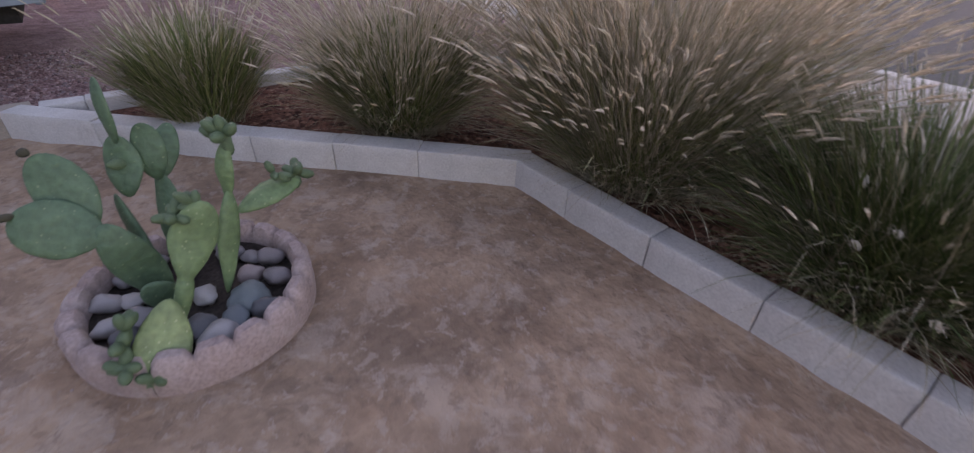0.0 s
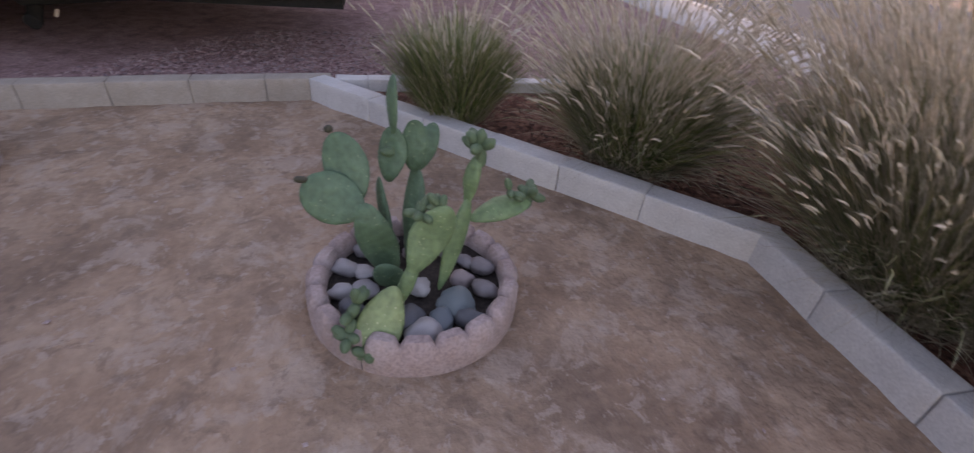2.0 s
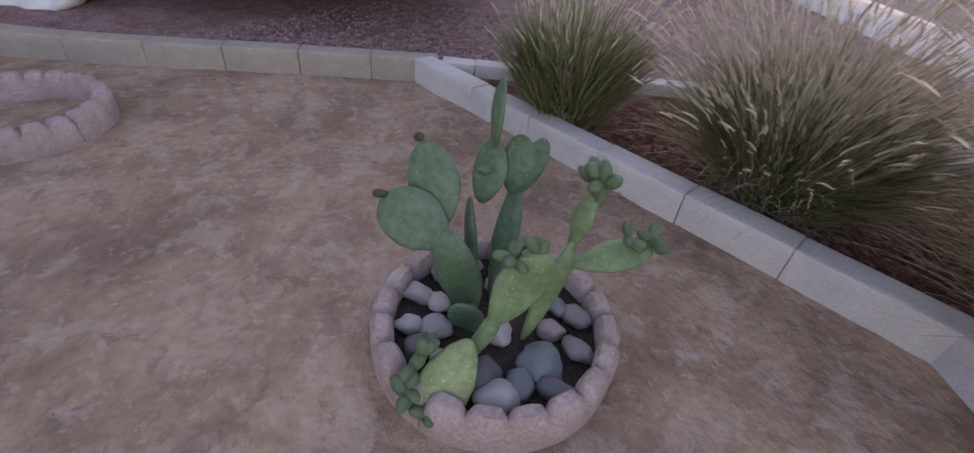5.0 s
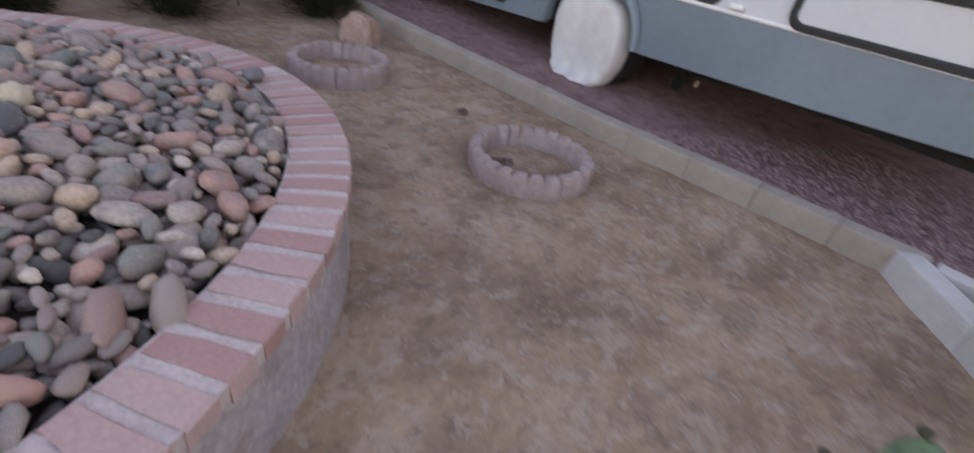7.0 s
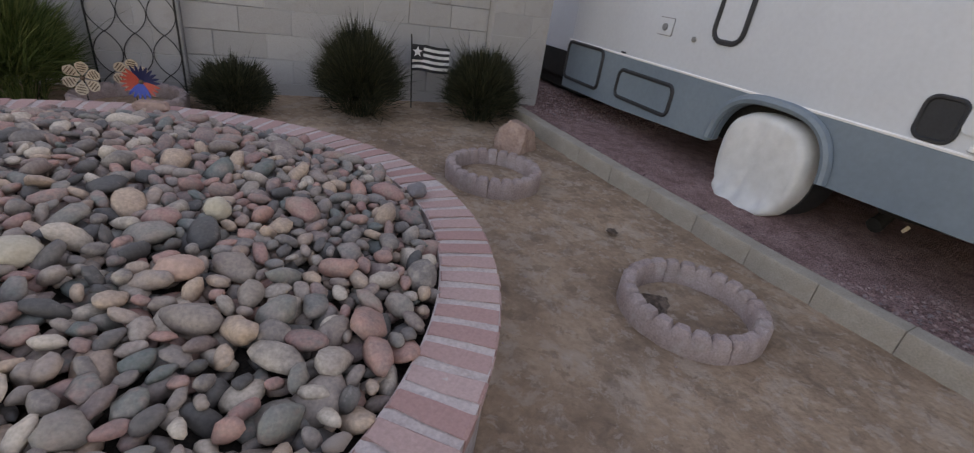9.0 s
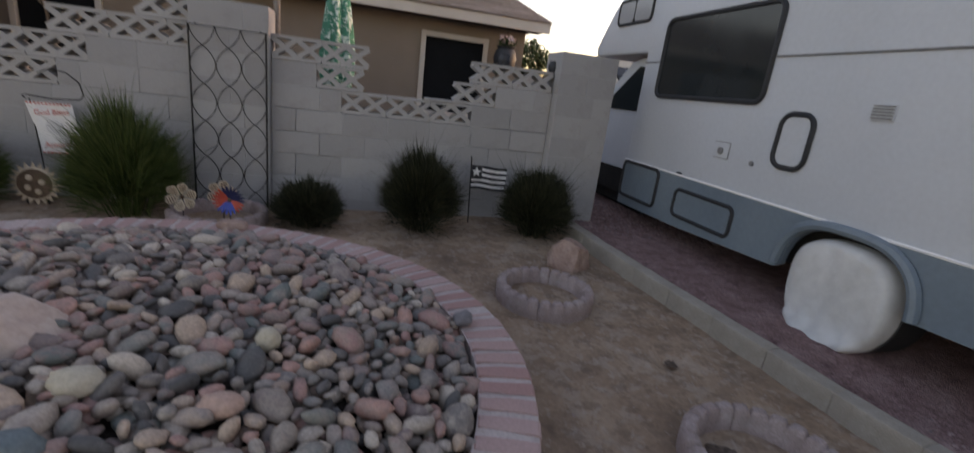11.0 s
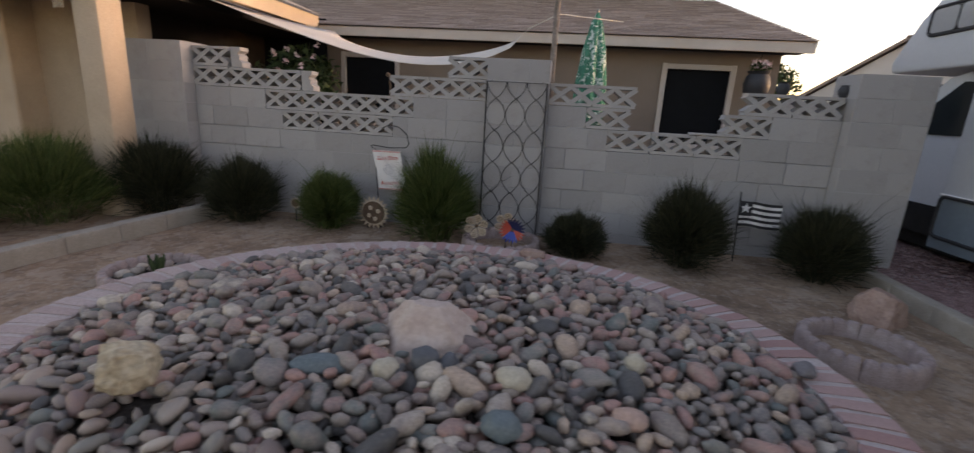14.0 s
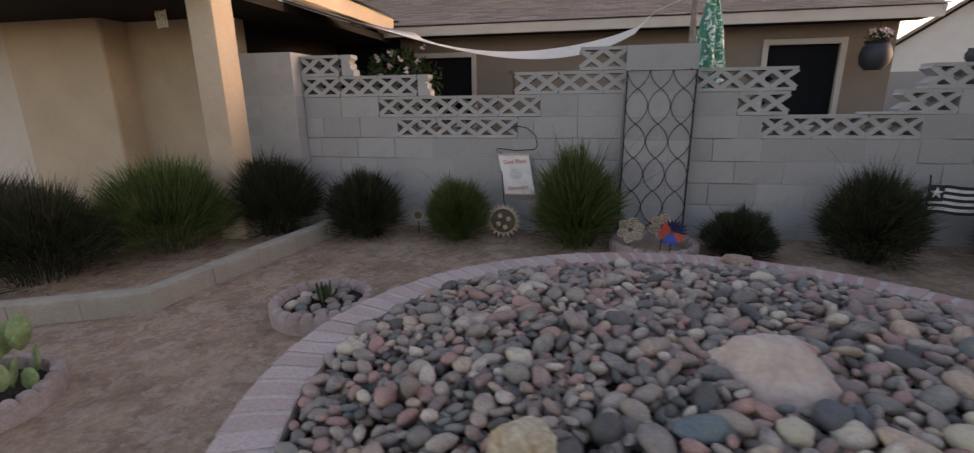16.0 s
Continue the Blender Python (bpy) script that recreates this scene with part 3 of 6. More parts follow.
def scatter(name, n, region, mat, size, label, category, lift, seed, flatness=0.6):
    """Loose bits strewn over a stretch of ground: one mesh of uneven octahedra."""
    g = np.random.default_rng(seed)
    base = np.array([(1, 0, 0), (0, 1, 0), (-1, 0, 0), (0, -1, 0), (0, 0, 1), (0, 0, -1)], float)
    tri = [(0, 1, 4), (1, 2, 4), (2, 3, 4), (3, 0, 4), (1, 0, 5), (2, 1, 5), (3, 2, 5), (0, 3, 5)]
    verts, faces = [], []
    while n:
        x, y = region(g)
        s = size * g.uniform(0.5, 1.5)
        a = g.uniform(0, 6.28)
        v = base * np.array([s * g.uniform(0.7, 1.5), s, s * flatness]) * g.uniform(0.75, 1.25, (6, 1))
        c, k = math.cos(a), math.sin(a)
        i = len(verts)
        for p in v:
            verts.append((x + p[0] * c - p[1] * k, y + p[0] * k + p[1] * c, ground_z(x, y) + lift + p[2]))
        faces += [(i + p, i + q, i + r) for p, q, r in tri]
        n -= 1
    ob = new(name, raw_mesh(name, verts, faces, mat))
    return tagged(ob, label, category, kind="stuff")


def in_drive(g):
    y = g.uniform(-0.6, 6.5)
    return g.uniform(3.82 - 0.13 * max(0.0, y - 0.3), 5.2), y


scatter("loose_gravel", 15000, in_drive, GRAVEL_BIT, 0.011, "loose pinkish red gravel stones of the drive", "gravel", 0.052, 3)
scatter("verge_gravel", 3500, lambda g: (g.uniform(0, 6), g.uniform(-3.3, -2.1)), GRAVEL_BIT, 0.012, "loose pinkish gravel beyond the kerb", "gravel", 0.032, 5)


def in_bed(g):
    while True:
        x, y = g.uniform(-1.5, 3.6), g.uniform(-1.85, 0.5)
        if y < -1.15 or (x > 1.95 and y < x - 3.08):
            return x, y


scatter("bark_chips", 5000, in_bed, CHIP, 0.017, "scattered reddish brown bark chips", "mulch", 0.064, 7, 0.35)
scatter("yard_pebbles", 260, lambda g: (g.uniform(-3, 3.3), g.uniform(-0.9, 5.4)), PINK, 0.006, "tiny stray pebbles and crumbs on the dirt", "pebbles", 0.003, 9)


DUG = surface("damp_dug_soil", [(0.06, 0.04, 0.029), (0.12, 0.082, 0.06), (0.19, 0.134, 0.1)], 20, 0.98, 0.9, 60, 0.4, dist=0.012)
for k, (x, y, r) in enumerate(((2.645, 2.35, 0.08), (2.6, 2.26, 0.035), (2.83, 3.0, 0.036))):
    bm = lump(80 + k, (r, r * 0.8, 0.011), 0.6, 3, 0.008, 2.2)
    solo("dug_soil", bm, DUG, "patch of dark freshly dug soil on the dirt", "soil", "dug soil patches", m=pose(x, y, ground_z(x, y) + (-0.022 if k == 0 else -0.01), 0, 0, 40 * k), smooth=60)


# ---- raised oval bed of cobbles ----
CX, CY, RA, RB, RS, RIM = -0.06, 2.65, 1.8, 1.6, 1.71, 0.36
bed = thing("raised_stone_bed", (CX, CY, 0), 0, "oval raised bed edged in red brick, heaped with river cobbles", "raised bed")


def oval(s, inset=0.0):
    return (RA - inset) * math.cos(s), ((RB if math.sin(s) > 0 else RS) - inset) * math.sin(s)


NB = 106
bm = bmesh.new()
rings = []
for k in range(224):
    s = 2 * math.pi * k / 224
    wob = 0.006 * noise.noise(Vector((math.cos(s) * 6, math.sin(s) * 6, 0)))
    col = []
    for inset, z in ((0.012, -0.06), (0.012 + wob, 0.15), (0.014 - wob, RIM - 0.012), (0.2, RIM - 0.012), (0.2, 0.0)):
        x, y = oval(s, inset)
        col.append(bm.verts.new((x, y, z + ground_z(CX + x, CY + y) * (0 if z > 0.2 else 1))))
    rings.append(col)
for k in range(224):
    a, b = rings[k], rings[(k + 1) % 224]
    for j in range(4):
        bm.faces.new((a[j], b[j], b[j + 1], a[j + 1]))
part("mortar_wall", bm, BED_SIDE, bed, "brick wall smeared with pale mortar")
bm = bmesh.new()
rings = []
for k in range(224):
    s = 2 * math.pi * k / 224
    z = RIM + 0.003 + 0.004 * noise.noise(Vector((k * 0.9, 2, 1)))
    rings.append([bm.verts.new((*oval(s, i), z + dz)) for i, dz in ((0.004, -0.05), (0.003, -0.002), (0.1, 0.001), (0.203, -0.002), (0.204, -0.05))])
for k in range(224):
    a, b = rings[k], rings[(k + 1) % 224]
    for j in range(4):
        bm.faces.new((a[j], b[j], b[j + 1], a[j + 1]))
part("mortar_joint", bm, BRICK_JOINT, bed, "whitish mortar between the rim bricks")


def brick_mesh(seed, mat):
    g = random.Random(seed)
    bm = bmesh.new()
    w0, w1, w2 = 0.061, 0.069, 0.075
    t = 0.006
    pts = []
    for x, w, z in ((-0.101, w0, -0.05), (-0.101, w0, 0.0), (-0.094, w0 - 0.006, t), (0.0, w1, t + 0.001), (0.094, w2 - 0.006, t), (0.101, w2, 0.0), (0.101, w2, -0.05)):
        j = g.uniform(-0.004, 0.004)
        pts.append([bm.verts.new((x + g.uniform(-0.002, 0.002), -w / 2 + j, z)), bm.verts.new((x + g.uniform(-0.002, 0.002), w / 2 + j, z))])
    for a, b in zip(pts, pts[1:]):
        bm.faces.new((a[0], b[0], b[1], a[1]))
    for side in (0, 1):
        vs = [p[side] for p in pts]
        bm.faces.new(vs if side == 0 else vs[::-1])
    bmesh.ops.recalc_face_normals(bm, faces=bm.faces)
    return mesh_of("brick", bm, mat, 25)


brick_kinds = [brick_mesh(i, BRICK) for i in range(6)]
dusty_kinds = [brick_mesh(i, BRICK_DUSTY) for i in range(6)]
random.seed(11)
angles, s, arc = [], 0.0, 0.0
perimeter = sum(math.dist(oval(2 * math.pi * k / 2000, 0.1), oval(2 * math.pi * (k + 1) / 2000, 0.1)) for k in range(2000))
nxt = 0.0
for k in range(2000):
    if arc >= nxt and len(angles) < NB:
        angles.append(2 * math.pi * k / 2000)
        nxt += perimeter / NB
    arc += math.dist(oval(2 * math.pi * k / 2000, 0.1), oval(2 * math.pi * (k + 1) / 2000, 0.1))
for s in angles:
    x, y = oval(s, 0.101)
    nrm = math.degrees(math.atan2(math.sin(s) / (RB if math.sin(s) > 0 else RS), math.cos(s) / RA))
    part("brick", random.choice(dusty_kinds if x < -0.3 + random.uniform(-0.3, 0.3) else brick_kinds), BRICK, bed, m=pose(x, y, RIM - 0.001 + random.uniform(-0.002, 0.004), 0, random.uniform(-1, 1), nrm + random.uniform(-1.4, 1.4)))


def mound(x, y):
    """Height of the heap over the bed's middle."""
    q = min(1.0, math.hypot(x / (RA - 0.2), y / ((RB if y > 0 else RS) - 0.2)))
    return 0.325 + 0.128 * (1 - q ** 2.4)


bm = bmesh.new()
rows = []
for i in range(14):
    q = i / 13
    rows.append([bm.verts.new((q * (RA - 0.2) * math.cos(a * math.pi / 30), q * ((RB if a < 30 else RS) - 0.2) * math.sin(a * math.pi / 30), mound(q * (RA - 0.2), 0) - 0.02)) for a in range(60)])
for a, b in zip(rows, rows[1:]):
    for k in range(60):
        bm.faces.new((a[k], b[k], b[(k + 1) % 60], a[(k + 1) % 60])) if a is not rows[0] else None
bmesh.ops.remove_doubles(bm, verts=bm.verts, dist=0.0001)
bm.faces.new(rows[1][:]) if rows[1][0].is_valid else None
part("soil", bm, SOIL, bed, "dark soil between the cobbles")


def cobble_kind(i, sub=2):
    g = random.Random(100 + i)
    return lump(i + 1, (1.0, g.uniform(0.62, 0.95), g.uniform(0.42, 0.72)), 0.3, sub, freq=1.0)


cobble_kinds = [mesh_of("cobble", cobble_kind(i), COBBLE, 180) for i in range(14)]
g = np.random.default_rng(21)
spots, cell = [], {}
ROCKS = ((0.0, 2.56, 0.17), (-0.775, 1.975, 0.07), (0.05, 2.345, 0.035), (0.37, 2.3, 0.04), (-0.07, 2.265, 0.035), (0.36, 2.06, 0.04), (-0.3, 2.25, 0.05), (0.8, 2.53, 0.03), (0.74, 2.2, 0.035), (0.13, 2.36, 0.03))


def fits(x, y, r, grid, k):
    ci, cj = int(x // 0.12), int(y // 0.12)
    for i in range(ci - 2, ci + 3):
        for j in range(cj - 2, cj + 3):
            for a, b, q in grid.get((i, j), ()):
                if (a - x) ** 2 + (b - y) ** 2 < (k * (q + r)) ** 2:
                    return False
    return True


for layer, (tries, k, lift) in enumerate(((40000, 0.74, -0.006), (36000, 0.94, 0.032))):
    grid = {}
    for _ in range(tries):
        q, a = math.sqrt(g.uniform(0, 1)), g.uniform(0, 2 * math.pi)
        x, y = q * (RA - 0.23) * math.cos(a), q * ((RB if a < math.pi else RS) - 0.23) * math.sin(a)
        r = 0.02 + 0.035 * g.uniform(0, 1) ** 1.6
        if layer and g.uniform() < 0.2:
            continue
        if any(math.hypot(CX + x - rx, CY + y - ry) < rr + r * 0.4 for rx, ry, rr in ROCKS):
            continue
        if fits(x, y, r, grid, k):
            grid.setdefault((int(x // 0.12), int(y // 0.12)), []).append((x, y, r))
            spots.append((x, y, mound(x, y) + lift + r * 0.15, r, layer))
verts, faces = [], []
packs = []
for me in cobble_kinds:
    v = np.empty(len(me.vertices) * 3)
    me.vertices.foreach_get("co", v)
    packs.append((v.reshape(-1, 3), [tuple(p.vertices) for p in me.polygons]))
near = sorted((p for p in spots if p[4]), key=lambda p: (p[1] + 0.2 * p[0]))[:300]
near_set = set(near)
random.seed(31)
for p in spots:
    x, y, z, r, layer = p
    kind = random.randrange(14)
    m = pose(x, y, z, random.gauss(0, 22), random.gauss(0, 22), random.uniform(0, 360)) @ Matrix.Diagonal((r * random.uniform(1.15, 1.7), r * random.uniform(0.95, 1.25), r * random.uniform(1.0, 1.3), 1))
    if p in near_set:
        part("cobble", cobble_kinds[kind], COBBLE, bed, m=m)
    else:
        v, fs = packs[kind]
        mm = np.array(m)
        o = len(verts)
        verts += [tuple(q) for q in v @ mm[:3, :3].T + mm[:3, 3]]
        faces += [tuple(o + i for i in f) for f in fs]
fill = part("cobble_fill", raw_mesh("cobble_fill", verts, faces, COBBLE, 1), COBBLE, bed, "heap of smooth grey, mauve and tan river cobbles")
tagged(fill, kind="stuff")



def rock(seed, size, cuts, rough=0.02, sub=5):
    """A broken rock: a lump cut by planes (way, distance as a share of its size), with a pitted skin."""
    bm = lump(seed, (1, 1, 1), 0.14, sub, freq=1.2)
    for way, far in cuts:
        w = Vector(way).normalized()
        for v in bm.verts:
            over = v.co.dot(w) - far
            if over > 0:
                v.co -= w * over * 0.92
    for v in bm.verts:
        k = rough * (noise.noise(v.co * 3.2 + Vector((seed, 0, 0))) + 0.6 * noise.noise(v.co * 8 + Vector((0, seed, 0))) + 0.35 * noise.noise(v.co * 19))
        v.co = Vector((v.co.x * size[0], v.co.y * size[1], v.co.z * size[2])) * (1 + k * 2)
    return bm


bm = rock(6, (0.235, 0.215, 0.188), (((-0.75, -0.4, 0.52), 0.6), ((0.1, -0.75, 0.65), 0.62), ((0.05, 0.1, 1), 0.92), ((0.75, -0.1, 0.62), 0.78), ((0.95, -0.1, 0.1), 0.86), ((0.55, -0.8, 0.15), 0.72), ((-0.2, 0.9, 0.4), 0.7), ((-0.95, 0.2, 0.1), 0.86)), 0.022)
solo("boulder", bm, BOULDER, "large smooth pale tan boulder among the cobbles", "boulder", m=pose(-0.02, 2.56, 0.432, 0, 0, 0), smooth=60)
bm = rock(12, (0.1, 0.075, 0.082), (((-1, -0.1, 0.1), 0.66), ((1, -0.2, 0.05), 0.7), ((0.2, -0.1, 1), 0.8), ((-0.5, -0.3, 0.8), 0.85), ((0.15, -1, 0.1), 0.68), ((0.7, -0.2, 0.7), 0.86)), 0.04)
solo("boulder", bm, BOULDER2, "small rough ochre rock among the cobbles", "boulder", m=pose(-0.775, 1.975, 0.565, 0, 4, 35), smooth=50)
CREAM_STONE = surface("cream_cobble", [(0.4, 0.34, 0.25), (0.5, 0.44, 0.34)], 14, 0.75, 0.15, 90, 0.12, dist=0.003)
SALMON_STONE = surface("salmon_cobble", [(0.42, 0.26, 0.2), (0.5, 0.33, 0.26)], 14, 0.7, 0.12, 90, 0.15, dist=0.003)
for k, (x, y, z, size, turn, mt, lab) in enumerate((
        (0.05, 2.335, 0.508, (0.055, 0.046, 0.044), 15, DARK_STONE, "dark blue-grey cobble beside the tan boulder"),
        (0.37, 2.3, 0.5, (0.064, 0.05, 0.036), 10, CREAM_STONE, "pale cream cobble lying on the heap"),
        (-0.07, 2.265, 0.492, (0.05, 0.044, 0.04), 60, CREAM_STONE, "rounded cream cobble before the tan boulder"),
        (0.36, 2.06, 0.49, (0.062, 0.048, 0.04), 0, TEAL_STONE, "mottled teal cobble lying on the heap"),
        (-0.3, 2.25, 0.484, (0.1, 0.05, 0.035), 20, TEAL_STONE, "long flat blue-green cobble on the heap"),
        (0.8, 2.53, 0.482, (0.038, 0.036, 0.045), 0, CREAM_STONE, "small upright cream cobble on the heap"),
        (0.74, 2.2, 0.475, (0.056, 0.04, 0.034), 5, SALMON_STONE, "oval salmon pink cobble on the heap"),
        (0.13, 2.36, 0.488, (0.05, 0.036, 0.036), 75, DARK_STONE, "dark grey cobble leaning on the boulder"))):
    solo("cobble_stone", lump(14 + k, size, 0.2, 3), mt, lab, "stone", m=pose(x, y, z, 6, 6, turn), smooth=180)
solo("cobble_stone", lump(31, (0.058, 0.042, 0.03), 0.2, 3), BROWN_STONE, "stray grey cobble lying on the brick rim", "stone", m=pose(1.545, 2.84, 0.392, 0, 0, 60), smooth=180)
solo("cobble_stone", rock(33, (0.1, 0.05, 0.04), (((0, 0, 1), 0.6), ((0.2, -1, 0.2), 0.7), ((1, 0, 0.2), 0.8)), 0.03, 4), RED_ROCK, "flat reddish brown stone lying on the brick rim", "stone", m=pose(0.33, 4.1, 0.388, 0, 0, -10), smooth=60)


# ---- scalloped concrete rings ----
def tree_ring(name, x, y, label, r=0.335, rin=0.262, h=0.115, scallops=24, pieces=2, turn=0.0, tilt=(0, 0)):
    ring = tagged(new(name), label, "planter ring", "scalloped planter rings")
    ring.empty_display_size = 0.1
    ring.matrix_world = pose(x, y, ground_z(x, y), tilt[0], tilt[1], turn)
    for p in range(pieces):
        bm = bmesh.new()
        n = scallops * 6 // pieces
        cols = []
        for k in range(n + 1):
            u = p * n + k
            a = 2 * math.pi * (u + (0.12 if k == 0 else -0.12 if k == n else 0)) / (scallops * 6)
            c = abs(math.sin(math.pi * u / 6))
            jit = 0.004 * noise.noise(Vector((u * 0.6, x * 3, y * 3)))
            top = h - 0.022 + 0.024 * c ** 0.16 + jit
            pin = 0.011 * (1 - c ** 0.25)
            prof = ((r - 0.004, -0.05), (r, 0.03), (r - pin, top - 0.018), (r - 0.016 - pin, top), (rin + 0.012 + pin, top - 0.002), (rin + pin, top - 0.02), (rin + 0.006, -0.03))
            cols.append([bm.verts.new((q * math.cos(a), q * math.sin(a), z)) for q, z in prof])
        for a, b in zip(cols, cols[1:]):
            for j in range(6):
                bm.faces.new((a[j], b[j], b[j + 1], a[j + 1]))
        bm.faces.new(cols[0][::-1]), bm.faces.new(cols[-1])
        bmesh.ops.recalc_face_normals(bm, faces=bm.faces)
        part("ring_segment", bm, PINK, ring, smooth=50)
    return ring


CR = (1.828, 0.262)
cactus_ring = tree_ring("planter_ring", *CR, "scalloped pinkish concrete ring holding a cactus and cobbles", r=0.32, scallops=20, pieces=2, turn=150)
tree_ring("planter_ring", 2.71, 2.21, "empty scalloped pinkish concrete ring on the dirt", turn=75)
tree_ring("planter_ring", 2.335, 3.775, "empty scalloped concrete ring beside a red boulder", turn=62, r=0.335)
ring_w = tree_ring("planter_ring", -2.3, 3.66, "scalloped concrete ring with cobbles and a small plant", turn=20, r=0.33)
ring_f = tree_ring("planter_ring", -3.41, 2.47, "scalloped concrete ring holding a pale green cactus", turn=40, r=0.33)
tree_ring("planter_ring", -0.02, 5.15, "scalloped planter below the iron trellis", r=0.37, rin=0.3, scallops=22, h=0.11, turn=5)
for rg, q in ((cactus_ring, 0.05), (ring_w, 0.05), (ring_f, 0.05)):
    bm = bmesh.new()
    bmesh.ops.create_circle(bm, cap_ends=True, segments=40, radius=0.266)
    part("soil", bm, SOIL, rg, "dark potting soil", m=pose(0, 0, q))

# cobbles round the cactus: place from the ring's middle, size, turn
RING_STONES = ((0.077, 0.212, 0.044, 60, 0), (0.048, 0.149, 0.036, 20, 0), (-0.037, 0.222, 0.035, 85, 0), (-0.04, 0.15, 0.038, 100, 0), (-0.042, -0.013, 0.034, 0, 1), (-0.122, -0.11, 0.054, -15, 2), (0.037, -0.218, 0.037, 80, 3), (-0.075, -0.205, 0.041, 60, 3), (-0.015, -0.142, 0.038, 95, 4), (0.07, -0.165, 0.033, 20, 0), (-0.165, 0.025, 0.041, 5, 5), (-0.19, -0.057, 0.039, -10, 6), (-0.225, -0.008, 0.046, -80, 0), (-0.195, -0.14, 0.042, 60, 5), (-0.21, 0.075, 0.028, 30, 1), (0.133, 0.001, 0.034, 0, 4), (0.165, 0.165, 0.033, 20, 0), (0.2, -0.015, 0.034, 50, 4), (-0.105, 0.185, 0.037, 10, 5), (0.21, 0.08, 0.036, 10, 0), (0.13, -0.12, 0.038, 70, 0), (0.19, -0.11, 0.036, 20, 0), (-0.14, 0.13, 0.034, 45, 0))
RING_WORDS = ("smooth grey", "smooth pale grey", "large smooth teal", "smooth brownish grey", "smooth mauve", "smooth dark grey", "smooth slate blue")
random.seed(5)
for i, (x, y, r, turn, tone) in enumerate(RING_STONES):
    mt = (GREY_STONE, PALE_STONE, TEAL_STONE, BROWN_STONE, MAUVE_STONE, DARK_STONE, SLATE_STONE)[tone]
    me = mesh_of("cobble", cobble_kind(i % 14, 3), mt, 180)
    solo("cobble_stone", me, mt, RING_WORDS[tone] + " river cobble on dark soil beside the cactus", "stone", "cobbles in the cactus ring", m=pose(CR[0] + x, CR[1] + y, 0.072, random.uniform(-9, 9), random.uniform(-9, 9), turn) @ Matrix.Diagonal((r * 1.12, r * 1.05, r * 1.1, 1)))
random.seed(6)
for i in range(16):
    a, q = i * 2.4, 0.06 + 0.16 * (i / 16) ** 0.6
    solo("cobble_stone", cobble_kinds[i % 14], COBBLE, "river cobble in the small planter ring", "stone", "cobbles in the small ring", m=pose(-2.3 + q * math.cos(a), 3.66 + q * math.sin(a), 0.11, 0, 8, i * 50) @ Matrix.Diagonal((0.05, 0.05, 0.05, 1)))


# ---- prickly pear ----
def pad_mesh(name, length, width, thick, mat, seed, stem=0.0):
    """A cactus pad standing on its lower end: egg-shaped outline, cushioned faces."""
    bm = bmesh.new()
    bmesh.ops.create_uvsphere(bm, u_segments=20, v_segments=16, radius=1.0)
    for v in bm.verts:
        s = v.co.z
        w = 1 - 0.26 * max(0, -s) ** 1.3 - stem * max(0, -s) ** 0.8
        bend = 0.12 * noise.noise(Vector((s * 0.8 + seed, seed * 2.0, 0))) * length
        rip = 1 + 0.05 * noise.noise(v.co * 5 + Vector((seed, 0, 0)))
        v.co = Vector((v.co.x * width / 2 * w * rip, v.co.y * thick / 2 * (1 + 0.5 * (1 - w)) + bend, (s + 1) * length / 2))
    return mesh_of(name, bm, mat, 180)


cactus = thing("prickly_pear", (CR[0], CR[1], 0.05), 0, "prickly pear cactus with flat green pads and clusters of buds", "cactus")


def aim(base, tip, face):
    """A pose standing at base, its length towards tip, its broad side turned to the way face."""
    z = (Vector(tip) - Vector(base)).normalized()
    y = Vector(face)
    y = (y - z * y.dot(z)).normalized()
    x = y.cross(z)
    m = Matrix((x, y, z)).transposed().to_4x4()
    m.translation = Vector(base) - Vector((CR[0], CR[1], 0.05))
    return m


